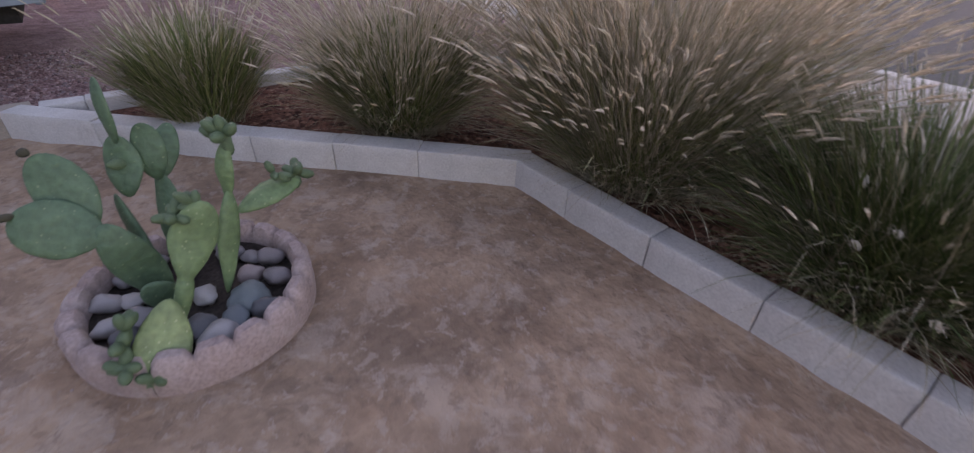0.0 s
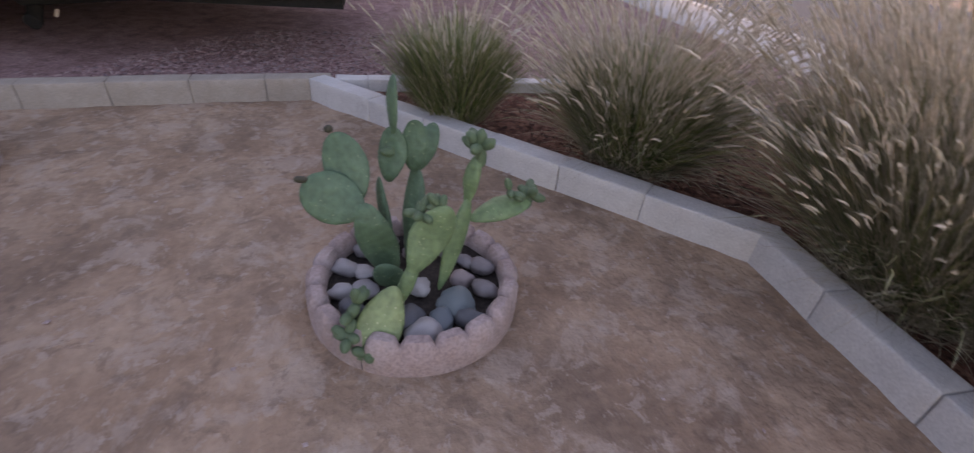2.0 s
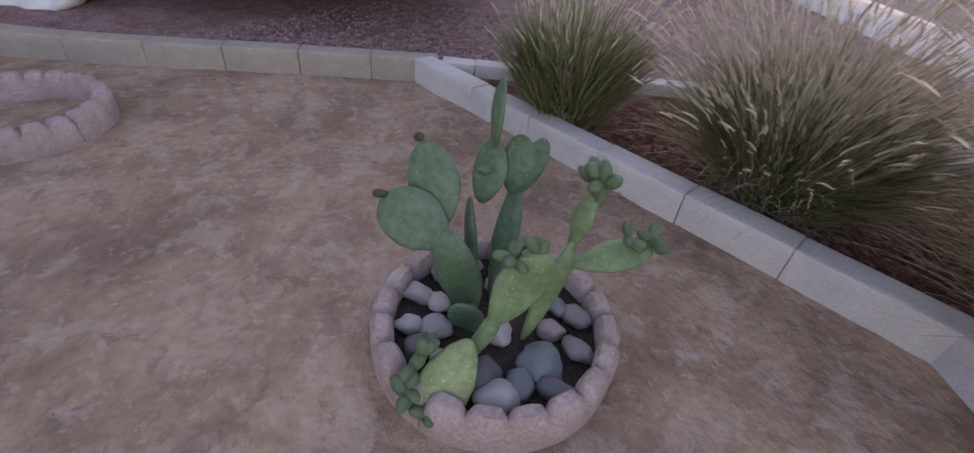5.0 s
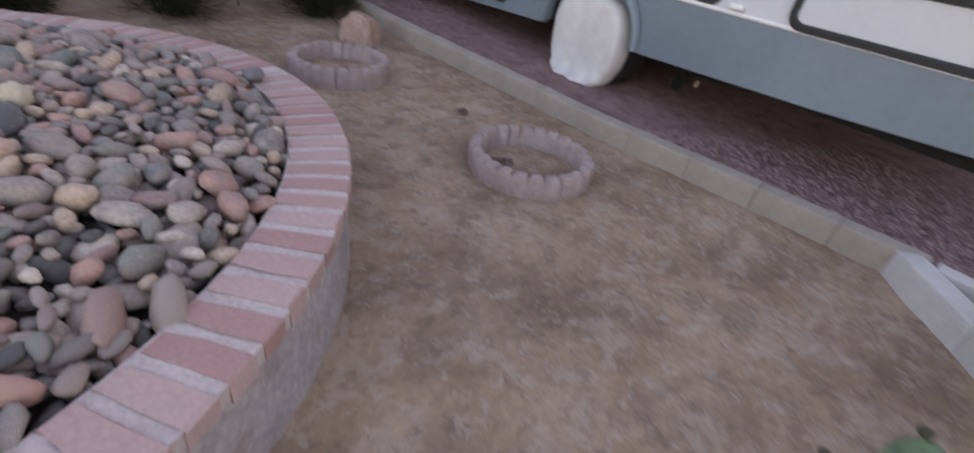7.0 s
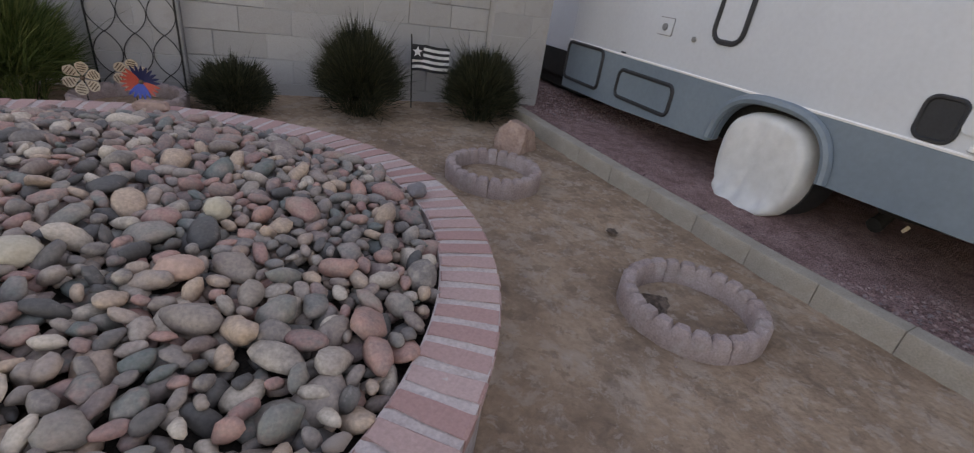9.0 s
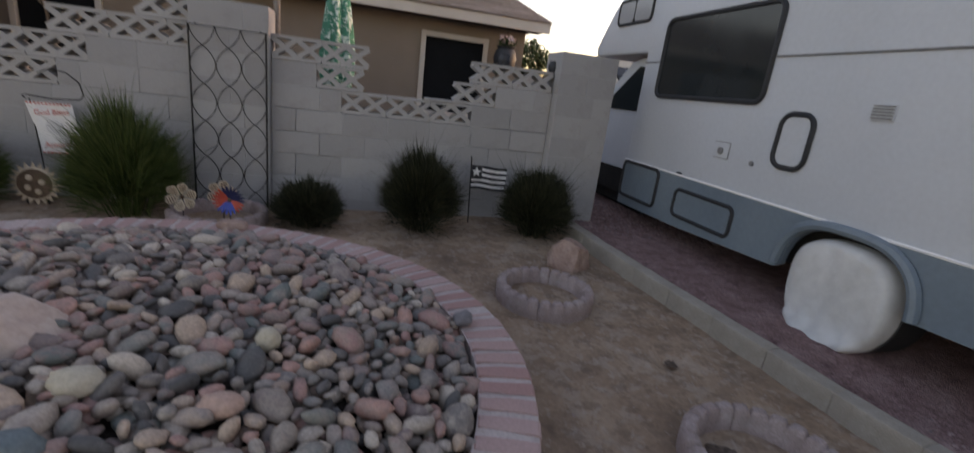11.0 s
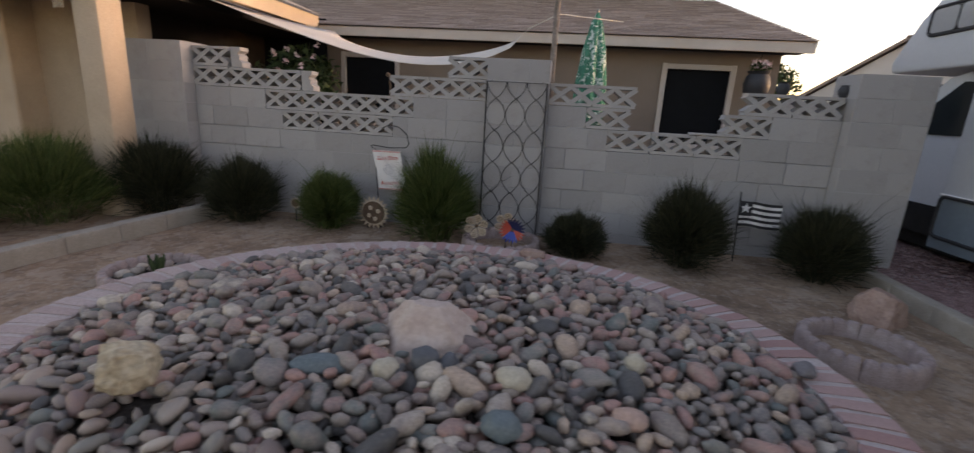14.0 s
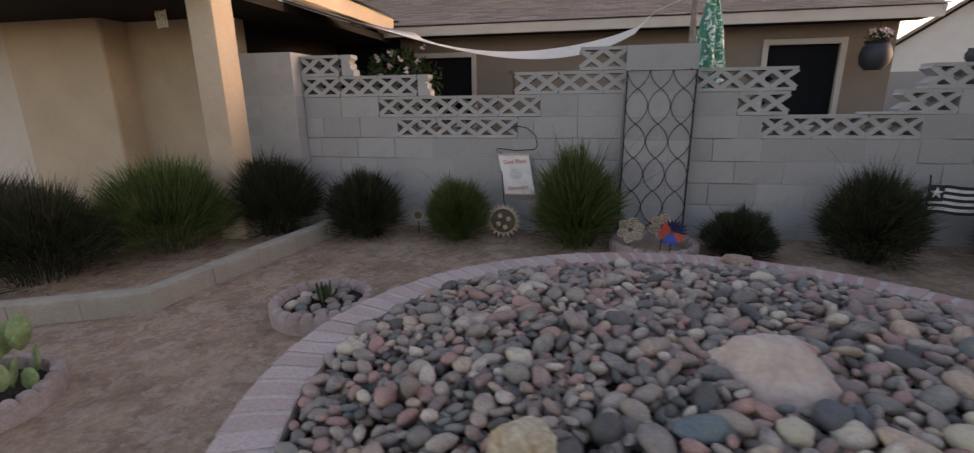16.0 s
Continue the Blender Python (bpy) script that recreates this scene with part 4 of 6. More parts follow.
# base, tip, broad side, width, thickness, pale, narrowed foot
PADS = (
    ((1.84, 0.33, 0.05), (1.87, 0.40, 0.32), (-1, 0.1, 0.3), 0.115, 0.03, 0, 0.0),
    ((1.86, 0.40, 0.30), (1.90, 0.56, 0.37), (-1, 0.0, 0.5), 0.15, 0.026, 0, 0.0),
    ((1.89, 0.42, 0.31), (1.98, 0.47, 0.485), (-1, 0.2, 0.4), 0.13, 0.025, 0, 0.0),
    ((1.92, 0.27, 0.05), (2.03, 0.25, 0.35), (-0.8, 0.7, 0.2), 0.085, 0.03, 0, 0.2),
    ((1.90, 0.32, 0.06), (2.00, 0.335, 0.33), (-0.3, 1, 0.1), 0.08, 0.03, 0, 0.3),
    ((2.00, 0.33, 0.32), (2.05, 0.305, 0.475), (-1, 0.5, 0.2), 0.095, 0.024, 0, 0.0),
    ((2.04, 0.305, 0.46), (2.07, 0.295, 0.625), (-0.35, 1, 0.1), 0.07, 0.022, 0, 0.0),
    ((2.03, 0.25, 0.34), (2.03, 0.245, 0.50), (-1, 0.3, 0.3), 0.085, 0.024, 0, 0.0),
    ((2.03, 0.24, 0.34), (2.09, 0.18, 0.47), (-1, 0.0, 0.3), 0.07, 0.024, 0, 0.0),
    ((1.80, 0.20, 0.05), (1.86, 0.115, 0.33), (-0.9, -0.5, 0.2), 0.07, 0.032, 1, 0.35),
    ((1.85, 0.12, 0.31), (1.86, 0.085, 0.47), (-0.7, 0.8, 0.1), 0.055, 0.026, 1, 0.3),
    ((1.85, 0.10, 0.27), (1.89, -0.09, 0.31), (-0.5, 0.1, 1), 0.085, 0.03, 1, 0.1),
    ((1.715, 0.285, 0.185), (1.733, 0.185, 0.385), (-1, -0.2, 0.5), 0.115, 0.03, 1, 0.25),
    ((1.69, 0.335, 0.06), (1.719, 0.262, 0.235), (-1, -0.2, 0.4), 0.045, 0.03, 1, 0.0),
    ((1.80, 0.30, 0.06), (1.78, 0.37, 0.165), (-1, 0.3, 0.5), 0.085, 0.025, 0, 0.1),
    ((1.665, 0.325, 0.19), (1.55, 0.41, 0.035), (-0.7, -0.1, 0.6), 0.125, 0.035, 2, 0.05),
)
random.seed(8)
pads = []
for i, (b, t, f, w, th, pale, st) in enumerate(PADS):
    mt = (CACTUS, CACTUS_MID, CACTUS_PALE)[pale]
    pads.append(part("pad", pad_mesh("pad", math.dist(b, t) * 1.04, w, th, mt, i * 1.7, st), mt, cactus, "flat green cactus pad" if pale < 2 else "pale yellow-green young pad", m=aim(b, t, f)))


def bunch(n, c, r, seed, size=0.017, kinds=None):
    g = random.Random(seed)
    for i in range(n):
        d = Vector((g.gauss(0, 1), g.gauss(0, 1), g.gauss(0.35, 0.8))).normalized()
        p = Vector(c) + d * r * g.uniform(0.4, 1)
        me = (kinds or fruit_kinds)[g.randrange(3)]
        m = Matrix.Translation(p - Vector((CR[0], CR[1], 0.05))) @ d.to_track_quat("Z", "Y").to_matrix().to_4x4() @ Matrix.Diagonal((size * 0.9, size * 0.9, size * g.uniform(1.3, 1.9), 1))
        part("bud", me, FRUIT, cactus, "small dark green bud", m=m)


brown_kinds = [mesh_of("bud", lump(30 + i, (1, 1, 1), 0.12, 2), BUD_DARK, 180) for i in range(3)]
fruit_kinds = [mesh_of("bud", lump(20 + i, (1, 1, 1), 0.12, 2), FRUIT, 180) for i in range(3)]
bunch(9, (1.86, 0.078, 0.495), 0.05, 1, 0.0185)
bunch(9, (1.898, -0.095, 0.318), 0.046, 2, 0.017)
bunch(4, (1.89, -0.03, 0.335), 0.03, 12, 0.014)
for k, (c, q) in enumerate((((1.613, 0.443, 0.15), 5), ((1.577, 0.451, 0.105), 6), ((1.561, 0.405, 0.05), 6), ((1.63, 0.425, 0.18), 4))):
    bunch(q, c, 0.03, 20 + k, 0.0165)
bunch(6, (1.738, 0.2, 0.385), 0.035, 4, 0.0145)
bunch(6, (1.746, 0.25, 0.36), 0.035, 14, 0.015)
bunch(2, (1.985, 0.49, 0.5), 0.006, 5, 0.012, brown_kinds)
bunch(2, (1.9, 0.565, 0.39), 0.006, 6, 0.011, brown_kinds)
bunch(4, (2.02, 0.315, 0.41), 0.025, 7, 0.014)

cactus_b = thing("prickly_pear", (-3.38, 2.5, 0.05), 0, "low pale green cactus cluster in a concrete ring", "cactus")
random.seed(12)
for i in range(30):
    a, q = random.uniform(0, 6.28), random.uniform(0.02, 0.2)
    part("pad", pad_mesh("pad", random.uniform(0.12, 0.19), random.uniform(0.07, 0.1), 0.03, CACTUS_PALE, i + 40.0), CACTUS_PALE, cactus_b, m=pose(q * math.cos(a), q * math.sin(a), random.uniform(0, 0.08) + (0.14 if i % 2 else 0), 90 * q * math.sin(a) + random.uniform(-20, 20), 110 * q * math.cos(a) + random.uniform(-20, 20), random.uniform(0, 180)))
sprout = thing("small_succulent", (-2.3, 3.68, 0.1), 0, "small upright green succulent among cobbles", "plant")
for i in range(9):
    a = i * 2.4
    part("stem", sweep([(0.02 * math.cos(a), 0.02 * math.sin(a), 0), (0.04 * math.cos(a), 0.04 * math.sin(a), 0.08), (0.045 * math.cos(a), 0.05 * math.sin(a), 0.12 + 0.03 * math.sin(i * 3))], [0.008, 0.014, 0.004], 6), LEAF, sprout)


# ---- ornamental grasses ----
def fountain_grass(x, y, z, label, seed, n, base, height, lean, heads, straw=350, mat=None, droop=0.5, width=0.0045, name="fountain_grass", category="ornamental grass", group="ornamental grasses", head_h=1.2, skirt=0, tufts=8):
    clump = thing(name, (x, y, z), 0, label, category, group)
    v, f, _, _ = blades(seed, n, base, height, lean, width, droop, 0.55)
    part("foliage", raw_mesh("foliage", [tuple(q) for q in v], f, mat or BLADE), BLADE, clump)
    if straw:
        v, f, _, _ = blades(seed + 1, straw, base * 1.1, height * 1.02, lean * 1.2, width * 0.5, droop * 1.15, 0.8, low=0.3)
        part("dry_grass", raw_mesh("dry_grass", [tuple(q) for q in v], f, STRAW), STRAW, clump, "dry straw-coloured blades")
    if skirt:
        v, f, _, _ = blades(seed + 3, skirt, base * 1.25, height * 0.34, 1.15, width * 0.6, 0.5, 1.0, low=0.4)
        part("dead_blades", raw_mesh("dead_blades", [tuple(q) for q in v], f, STRAW), STRAW, clump, "dead straw blades lying round the base")
    if heads:
        v, f = plumes(seed + 2, heads, base * 0.9, height * head_h, lean * 0.9, droop * 0.45, size=(0.075, 0.0032))
        part("plumage", raw_mesh("plumage", v, f, PLUME), PLUME, clump, "pale cream feathery seed heads")
        v, f = plumes(seed + 4, tufts, base, height * 0.86, lean * 1.05, droop * 0.5, size=(0.058, 0.0085))
        part("seed_tuft", raw_mesh("seed_tuft", v, f, TUFT), TUFT, clump, "bright fluffy seed tufts")
    return clump


fountain_grass(3.22, -0.06, 0.06, "green fountain grass clump with a few cream seed heads", 51, 4200, 0.16, 0.56, 0.62, 260, 1500, droop=0.4, width=0.0032, skirt=300)
fountain_grass(2.66, -0.88, 0.06, "green fountain grass clump ringed with dry straw blades", 52, 5200, 0.2, 0.64, 0.82, 1500, 3200, width=0.0032, skirt=1300)
fountain_grass(1.6, -1.5, 0.06, "huge spreading fountain grass with masses of cream plumes", 53, 9500, 0.27, 0.82, 0.8, 4600, 7000, droop=0.42, width=0.0032, skirt=1900, tufts=26)
fountain_grass(0.62, -1.5, 0.06, "broad dark green fountain grass with a few cream plumes", 54, 7500, 0.26, 0.66, 0.86, 160, 3600, mat=BLADE_MID, width=0.0032, skirt=900)
fountain_grass(2.15, -1.7, 0.06, "dense dark fountain grass behind the kerb corner", 55, 2600, 0.16, 0.6, 0.6, 380, 900, width=0.0032)
fountain_grass(-0.5, -1.6, 0.06, "fountain grass clump with drooping cream plumes", 56, 3000, 0.2, 0.8, 0.8, 400, 1200, mat=BLADE_MID, width=0.0032)


def shrub(x, y, r, h, mat, label, seed, n):
    """A dense oval shrub of fine spiky twigs pointing outwards and up."""
    g = np.random.default_rng(seed)
    top = thing("grass_shrub", (x, y, ground_z(x, y)), 0, label, "shrub", "shrubs along the wall")
    d = g.normal(0, 1, (n, 3))
    d[:, 2] = np.abs(d[:, 2]) * 1.15 - 0.25
    d /= np.linalg.norm(d, axis=1)[:, None]
    uneven = np.array([1 + 0.4 * noise.noise(Vector(q) * 2.6 + Vector((seed, 0, 0))) for q in d])
    q = g.uniform(0.25, 0.92, n) ** 0.6 * uneven
    p = np.stack([d[:, 0] * r * q, d[:, 1] * r * q, np.maximum(0.02, h * 0.3 + d[:, 2] * h * 0.58 * q)], 1)
    way = d * 0.75 + np.array([0, 0, 0.62]) + g.normal(0, 0.22, (n, 3))
    way /= np.linalg.norm(way, axis=1)[:, None]
    ln = (h * 0.3 * g.uniform(0.4, 1.15, n))[:, None]
    side = np.cross(way, g.normal(0, 1, (n, 3)))
    side /= np.linalg.norm(side, axis=1)[:, None]
    side *= (0.0026 * g.uniform(0.7, 1.4, n))[:, None]
    mid = p + way * ln * 0.55
    tip = p + way * ln + np.array([0, 0, -0.02]) + d * 0.02
    v = np.stack([p - side, p + side, mid + side * 0.8, mid - side * 0.8, tip], 1).reshape(-1, 3)
    f = []
    for k in range(n):
        f += [(5 * k, 5 * k + 1, 5 * k + 2, 5 * k + 3), (5 * k + 3, 5 * k + 2, 5 * k + 4)]
    part("foliage", raw_mesh("foliage", [tuple(a) for a in v], f, mat), mat, top)
    v, f, _, _ = blades(seed + 1, 260, r * 0.5, h * 1.1, 0.6, 0.0022, 0.35, low=0.6)
    part("long_grass", raw_mesh("long_grass", [tuple(a) for a in v], f, mat), mat, top, "longer arching blades")
    v, f, _, _ = blades(seed + 2, 26, r * 0.4, h * 1.42, 0.5, 0.0024, 0.45, 0.6, low=0.7)
    part("seed_stalk", raw_mesh("seed_stalk", [tuple(a) for a in v], f, mat), mat, top, "few long bent stalks")
    return top


for i, (x, y, r, h, mt, lab) in enumerate((
        (0.66, 5.15, 0.25, 0.37, BLADE_DARK, "low round dark grassy shrub against the block wall"),
        (1.62, 5.16, 0.27, 0.68, BLADE_DARK, "tall oval dark grassy shrub against the block wall"),
        (2.72, 5.12, 0.27, 0.62, BLADE_DARK, "dense dark grassy shrub beside the wall's end"),
        (-0.68, 5.22, 0.29, 0.8, BLADE_GREEN, "tall green grassy shrub beside the iron trellis"),
        (-1.8, 5.28, 0.23, 0.55, BLADE_GREEN, "upright dark green grassy shrub against the wall"),
        (-2.72, 5.24, 0.29, 0.62, BLADE_DARK, "bushy dark grassy shrub against the wall"),
        (-3.7, 5.25, 0.36, 0.76, BLADE_DARK, "large dark grassy shrub in the corner of the wall"),
        (-4.4, 4.65, 0.52, 0.78, BLADE_GREEN, "broad bright green grassy shrub behind the kerb"),
        (-4.85, 3.85, 0.5, 0.72, BLADE_DARK, "broad dark grassy shrub behind the kerb"),
        (-5.9, 4.1, 0.5, 0.75, BLADE_DARK, "dark grassy shrub before the tan house wall"))):
    shrub(x, y, r, h, mt, lab, 70 + i * 5, 11000)

# ---- block wall with lattice courses ----
WY, L0, CH, BL = 5.65, 1.02, 0.203, 0.406
WD = 0.15
wall = thing("wall_north", (0, WY, 0), 0, "grey concrete block wall with stepped lattice blocks on top", "wall", kind="structure")


def lattice_mesh():
    """One lattice block: two rails and two crosses, open between."""
    bm = bmesh.new()
    w, h = BL - 0.004, CH - 0.004
    box((0, WD / 2, h / 2 - 0.014), (w, WD, 0.028), bm=bm)
    box((0, WD / 2, -h / 2 + 0.014), (w, WD, 0.028), bm=bm)
    for cx in (-w / 4, w / 4):
        a = math.degrees(math.atan2(h - 0.05, w / 2))
        for sgn in (1, -1):
            box((cx, WD / 2 + 0.002 * sgn, 0), (math.hypot(w / 2, h - 0.05), WD - 0.008, 0.042), pose(0, 0, 0, 0, sgn * a, 0), bm=bm)
    return mesh_of("lattice_block", bm, LATTICE, 30)


block_cache = {}


def block(x0, x1, z0, z1, parent=None, y=0.0, depth=WD, name="block", mat=None):
    key = (round(x1 - x0, 3), round(z1 - z0, 3), depth)
    if key not in block_cache:
        block_cache[key] = mesh_of("block", box((0, 0, 0), (x1 - x0 - 0.004, depth, z1 - z0 - 0.004), bevel=0.002), BLOCK)
    part(name, block_cache[key], BLOCK, parent or wall, m=pose((x0 + x1) / 2, y + depth / 2 + random.uniform(-0.0015, 0.0015), (z0 + z1) / 2, 0, 0, random.uniform(-0.12, 0.12)))


random.seed(17)
LAT = lattice_mesh()
XP0, XP1 = -0.3, 0.3


def course(k, x0, x1, start):
    """Solid blocks of course k (its base at L0 + k CH) from x0 to x1, joints running from start."""
    z0 = L0 + k * CH
    x = start
    while x > x0:
        x -= BL
    while x < x1 - 0.02:
        a, b = max(x, x0), min(x + BL, x1)
        if b - a > 0.03:
            block(a, b, max(z0, 0.0), z0 + CH)
        x += BL


def lattices(k, x0, n):
    for i in range(n):
        part("lattice_block", LAT, LATTICE, wall, m=pose(x0 + BL * (i + 0.5) + random.uniform(-0.003, 0.003), random.uniform(-0.006, 0.004), L0 + (k + 0.5) * CH, 0, 0, random.uniform(-0.5, 0.5)))


XR, XL = 2.92, -3.5
for k in range(-5, 0):
    course(k, XL, XP0, XP0 - (BL / 2 if k % 2 else 0))
    course(k, XP1, XR, XP1 + (BL / 2 if k % 2 else 0))
# east of the trellis pillar
course(0, XP1, 0.89, XP1), lattices(0, 0.89, 3), course(0, 2.108, XR, 2.108)
course(1, XP1, 0.672, XP1), lattices(1, 0.672, 1), lattices(1, 1.93, 1), course(1, 2.336, XR, 2.336)
lattices(2, XP1 + 0.005, 1), lattices(2, XP1 + 0.411, 1), lattices(2, 2.09, 2)
# west of it
course(0, XL, -2.49, -2.49), lattices(0, -2.49, 3), course(0, -1.272, XP0, XP0)
course(1, XL, -2.68, -2.68), lattices(1, -2.68, 4), course(1, -1.056, XP0, XP0)
lattices(2, XL + 0.01, 3), lattices(2, -1.3, 1), lattices(2, -0.894, 1), lattices(2, -0.488, 1)
lattices(3, XL + 0.01, 1)
part("lattice_block", LAT, LATTICE, wall, m=pose(-0.5, 0, L0 + 3.5 * CH))
for x, k in ((-3.08 + 0.08, 3), (-2.27 + 0.06, 2)):
    part("lattice_end", plate([(-0.05, -0.1), (0.075, -0.1), (0.075, -0.05), (0.045, -0.03), (0.05, 0.01), (0.02, 0.035), (0.06, 0.065), (0.06, 0.1), (-0.05, 0.1)], 0.14), LATTICE, wall, "broken end of a lattice block", m=pose(x, 0.004, L0 + (k + 0.5) * CH), smooth=0)
# mortar core between the faces
for x0, x1, z1 in ((XL, XP0, L0), (XP1, XR, L0), (XL, -2.49, L0 + CH), (-1.272, XP0, L0 + CH), (XP1, 0.89, L0 + CH), (2.108, XR, L0 + CH), (XL, -2.68, L0 + 2 * CH), (-1.056, XP0, L0 + 2 * CH), (XP1, 0.672, L0 + 2 * CH), (2.336, XR, L0 + 2 * CH)):
    part("mortar", box(((x0 + x1) / 2, WD / 2, z1 / 2 - 0.006), (x1 - x0 - 0.012, WD - 0.005, z1 - 0.006)), MORTAR, wall, "grey mortar joints")


def pillar(name, x0, x1, y0, y1, top, label, courses):
    p = thing(name, ((x0 + x1) / 2, y0, 0), 0, label, "pillar", kind="structure")
    w = (x1 - x0) / 2
    h = top / courses
    part("mortar", box((0, (y1 - y0) / 2, top / 2 - 0.006), (2 * w - 0.009, y1 - y0 - 0.004, top - 0.008)), MORTAR, p)
    for k in range(courses):
        s = 0.0 if k % 2 else (0.406 - w)
        for a, b in ((-w, s), (s, w)):
            if b - a > 0.03:
                block(a, b, k * h, (k + 1) * h, p, 0, y1 - y0)
    return p


pillar("pillar_1", XP0, XP1, 5.55, 5.87, 1.825, "square grey block pillar behind the iron trellis", 9)
pillar("pillar_2", 2.92, 3.53, 5.52, 5.92, 1.825, "tall grey block end pillar beside the gravel drive", 9)
pillar("pillar_3", -4.3, -3.5, 5.5, 5.9, 1.86, "tall pale grey block pillar near the porch post", 9)

# ---- iron trellis ----
trellis = thing("trellis", (-0.005, 5.525, 0.12), 0, "black wrought-iron trellis panel with looping wires on the pillar", "trellis")
TW, TH = 0.287, 1.49
part("frame", sweep([(-TW, 0, 0), (-TW, 0, TH), (TW, 0, TH), (TW, 0, 0)], 0.008, 6, closed=True), IRON, trellis)
PITCH = TH / 4.93


def strand(sgn):
    """A wire waving from rail to rail; two of them, mirrored, make a chain of ovals."""
    pts = []
    for k in range(61):
        z = TH * k / 60
        u = math.sin(math.pi * (TH - PITCH / 2 - z) / PITCH)
        pts.append((sgn * (TW / 3 - 0.003) * math.copysign(abs(u) ** 0.8, u), 0.004 * sgn * math.cos(math.pi * k / 6), z))
    return mesh_of("wavy_wire", sweep(pts, 0.0036, 5), IRON, 180)


strands = [strand(1), strand(-1)]
for i in range(3):
    for me in strands:
        part("wavy_wire", me, IRON, trellis, m=pose((i - 1) * TW * 2 / 3, 0.002, 0))
for x in (-0.24, 0.24):
    part("hook", sweep([(x, 0.0, TH), (x, 0.02, TH + 0.012), (x, 0.026, TH)], 0.005, 5), IRON, trellis)


# ---- garden ornaments ----
def petal(length, width, n=10):
    return [(width / 2 * math.sin(math.pi * k / n) * (0.55 + 0.45 * math.sin(math.pi * k / n)), length * (1 - math.cos(math.pi * k / n)) / 2) for k in range(n + 1)] + [(-width / 2 * math.sin(math.pi * k / n) * (0.55 + 0.45 * math.sin(math.pi * k / n)), length * (1 - math.cos(math.pi * k / n)) / 2) for k in range(n - 1, 0, -1)]


def round_petal(length, width, n=9):
    """A petal narrow at its foot and broad and round at its end."""
    side = [(width / 2 * math.sin(math.pi * (k / n) ** 1.7) ** 0.75, length * k / n) for k in range(1, n)]
    return [(0.0, 0.0)] + side + [(0.0, length)] + [(-x, z) for x, z in side[::-1]]


def spinner(name, x, y, z, label, cols, count, length, width):
    sp = thing(name, (x, y, z), 0, label, "garden ornament")
    for i in range(count):
        mt = cols[i * len(cols) // count]
        pe = part("petal", plate((round_petal if mt is PALE_METAL else petal)(length, width), 0.004), mt, sp, m=pose(0, 0.001 * (i % 3), 0, 0, 360 * i / count + 10, 0) @ pose(0, 0, 0.012, 14, 0, 0), smooth=0)
        if cols[0] is PALE_METAL:
            for q, wide in ((0.34, 0.36), (0.5, 0.6), (0.66, 0.7), (0.82, 0.6)):
                part("stripe", box((0, -0.003, length * q), (width * wide, 0.002, 0.006)), RUST, pe, smooth=0)
    part("hub", lump(3, (0.016, 0.012, 0.016), 0.05, 2), RUST, sp)
    part("stake", sweep([(0, 0.012, 0), (0, 0.014, -z + ground_z(x, y) - 0.02)], 0.004, 6), IRON, sp)
    return sp


spinner("metal_flower", -0.235, 5.0, 0.318, "cream striped metal flower on a stake", [PALE_METAL], 6, 0.105, 0.075)
spinner("metal_flower", 0.03, 5.08, 0.34, "cream striped metal flower behind the pinwheel", [PALE_METAL], 6, 0.105, 0.075)
spinner("pinwheel", 0.095, 5.0, 0.31, "red, blue and navy foil pinwheel on a stake", [NAVY, NAVY, RED, BLUE, BLUE, RED, RED, NAVY], 22, 0.11, 0.022)

sunface = thing("sun_ornament", (-1.37, 5.38, 0.26), 0, "round rusty metal sun plaque with a toothed cream rim", "garden ornament")
part("disc", lathe([(0.118, 0.0), (0.118, 0.008), (0.02, 0.014)], 32), RUST, sunface, m=pose(0, 0, 0, 90, 0, 0))
part("rim", sweep([(0.12 * math.cos(a / 16 * math.pi), 0, 0.12 * math.sin(a / 16 * math.pi)) for a in range(32)], 0.009, 6, closed=True), PALE_METAL, sunface, "weathered cream rim")
for i in range(20):
    part("ray", plate([(-0.02, 0), (0.02, 0), (0.008, 0.035), (0.0, 0.052), (-0.008, 0.035)], 0.004), PALE_METAL, sunface, m=pose(0, 0, 0, 0, 18 * i, 0) @ pose(0, 0, 0.122), smooth=0)
for x, z in ((-0.03, 0.05), (-0.045, -0.03), (0.05, 0.02), (0.02, -0.06)):
    part("rosette", lathe([(0.024, 0), (0.02, 0.008), (0.006, 0.012)], 10), PALE_METAL, sunface, m=pose(x, -0.012, z, 90, 0, 0))
for x in (-0.07, 0.07):
    part("leg", sweep([(x, 0.006, -0.1), (x, 0.01, -0.2)], 0.005, 6), IRON, sunface)
small = thing("sun_ornament", (-2.22, 5.36, 0.29), 0, "small rusty metal sunflower on a short stake", "garden ornament")
part("disc", lathe([(0.04, 0.0), (0.035, 0.008), (0.01, 0.012)], 20), RUST, small, m=pose(0, 0, 0, 90, 0, 0))
for i in range(12):
    part("ray", plate([(-0.013, 0), (0.013, 0), (0.0, 0.025)], 0.003), PALE_METAL, small, m=pose(0, 0, 0, 0, 30 * i, 0) @ pose(0, 0, 0.038), smooth=0)
part("stake", sweep([(0, 0.01, 0), (0, 0.012, -0.21)], 0.005, 6), IRON, small)


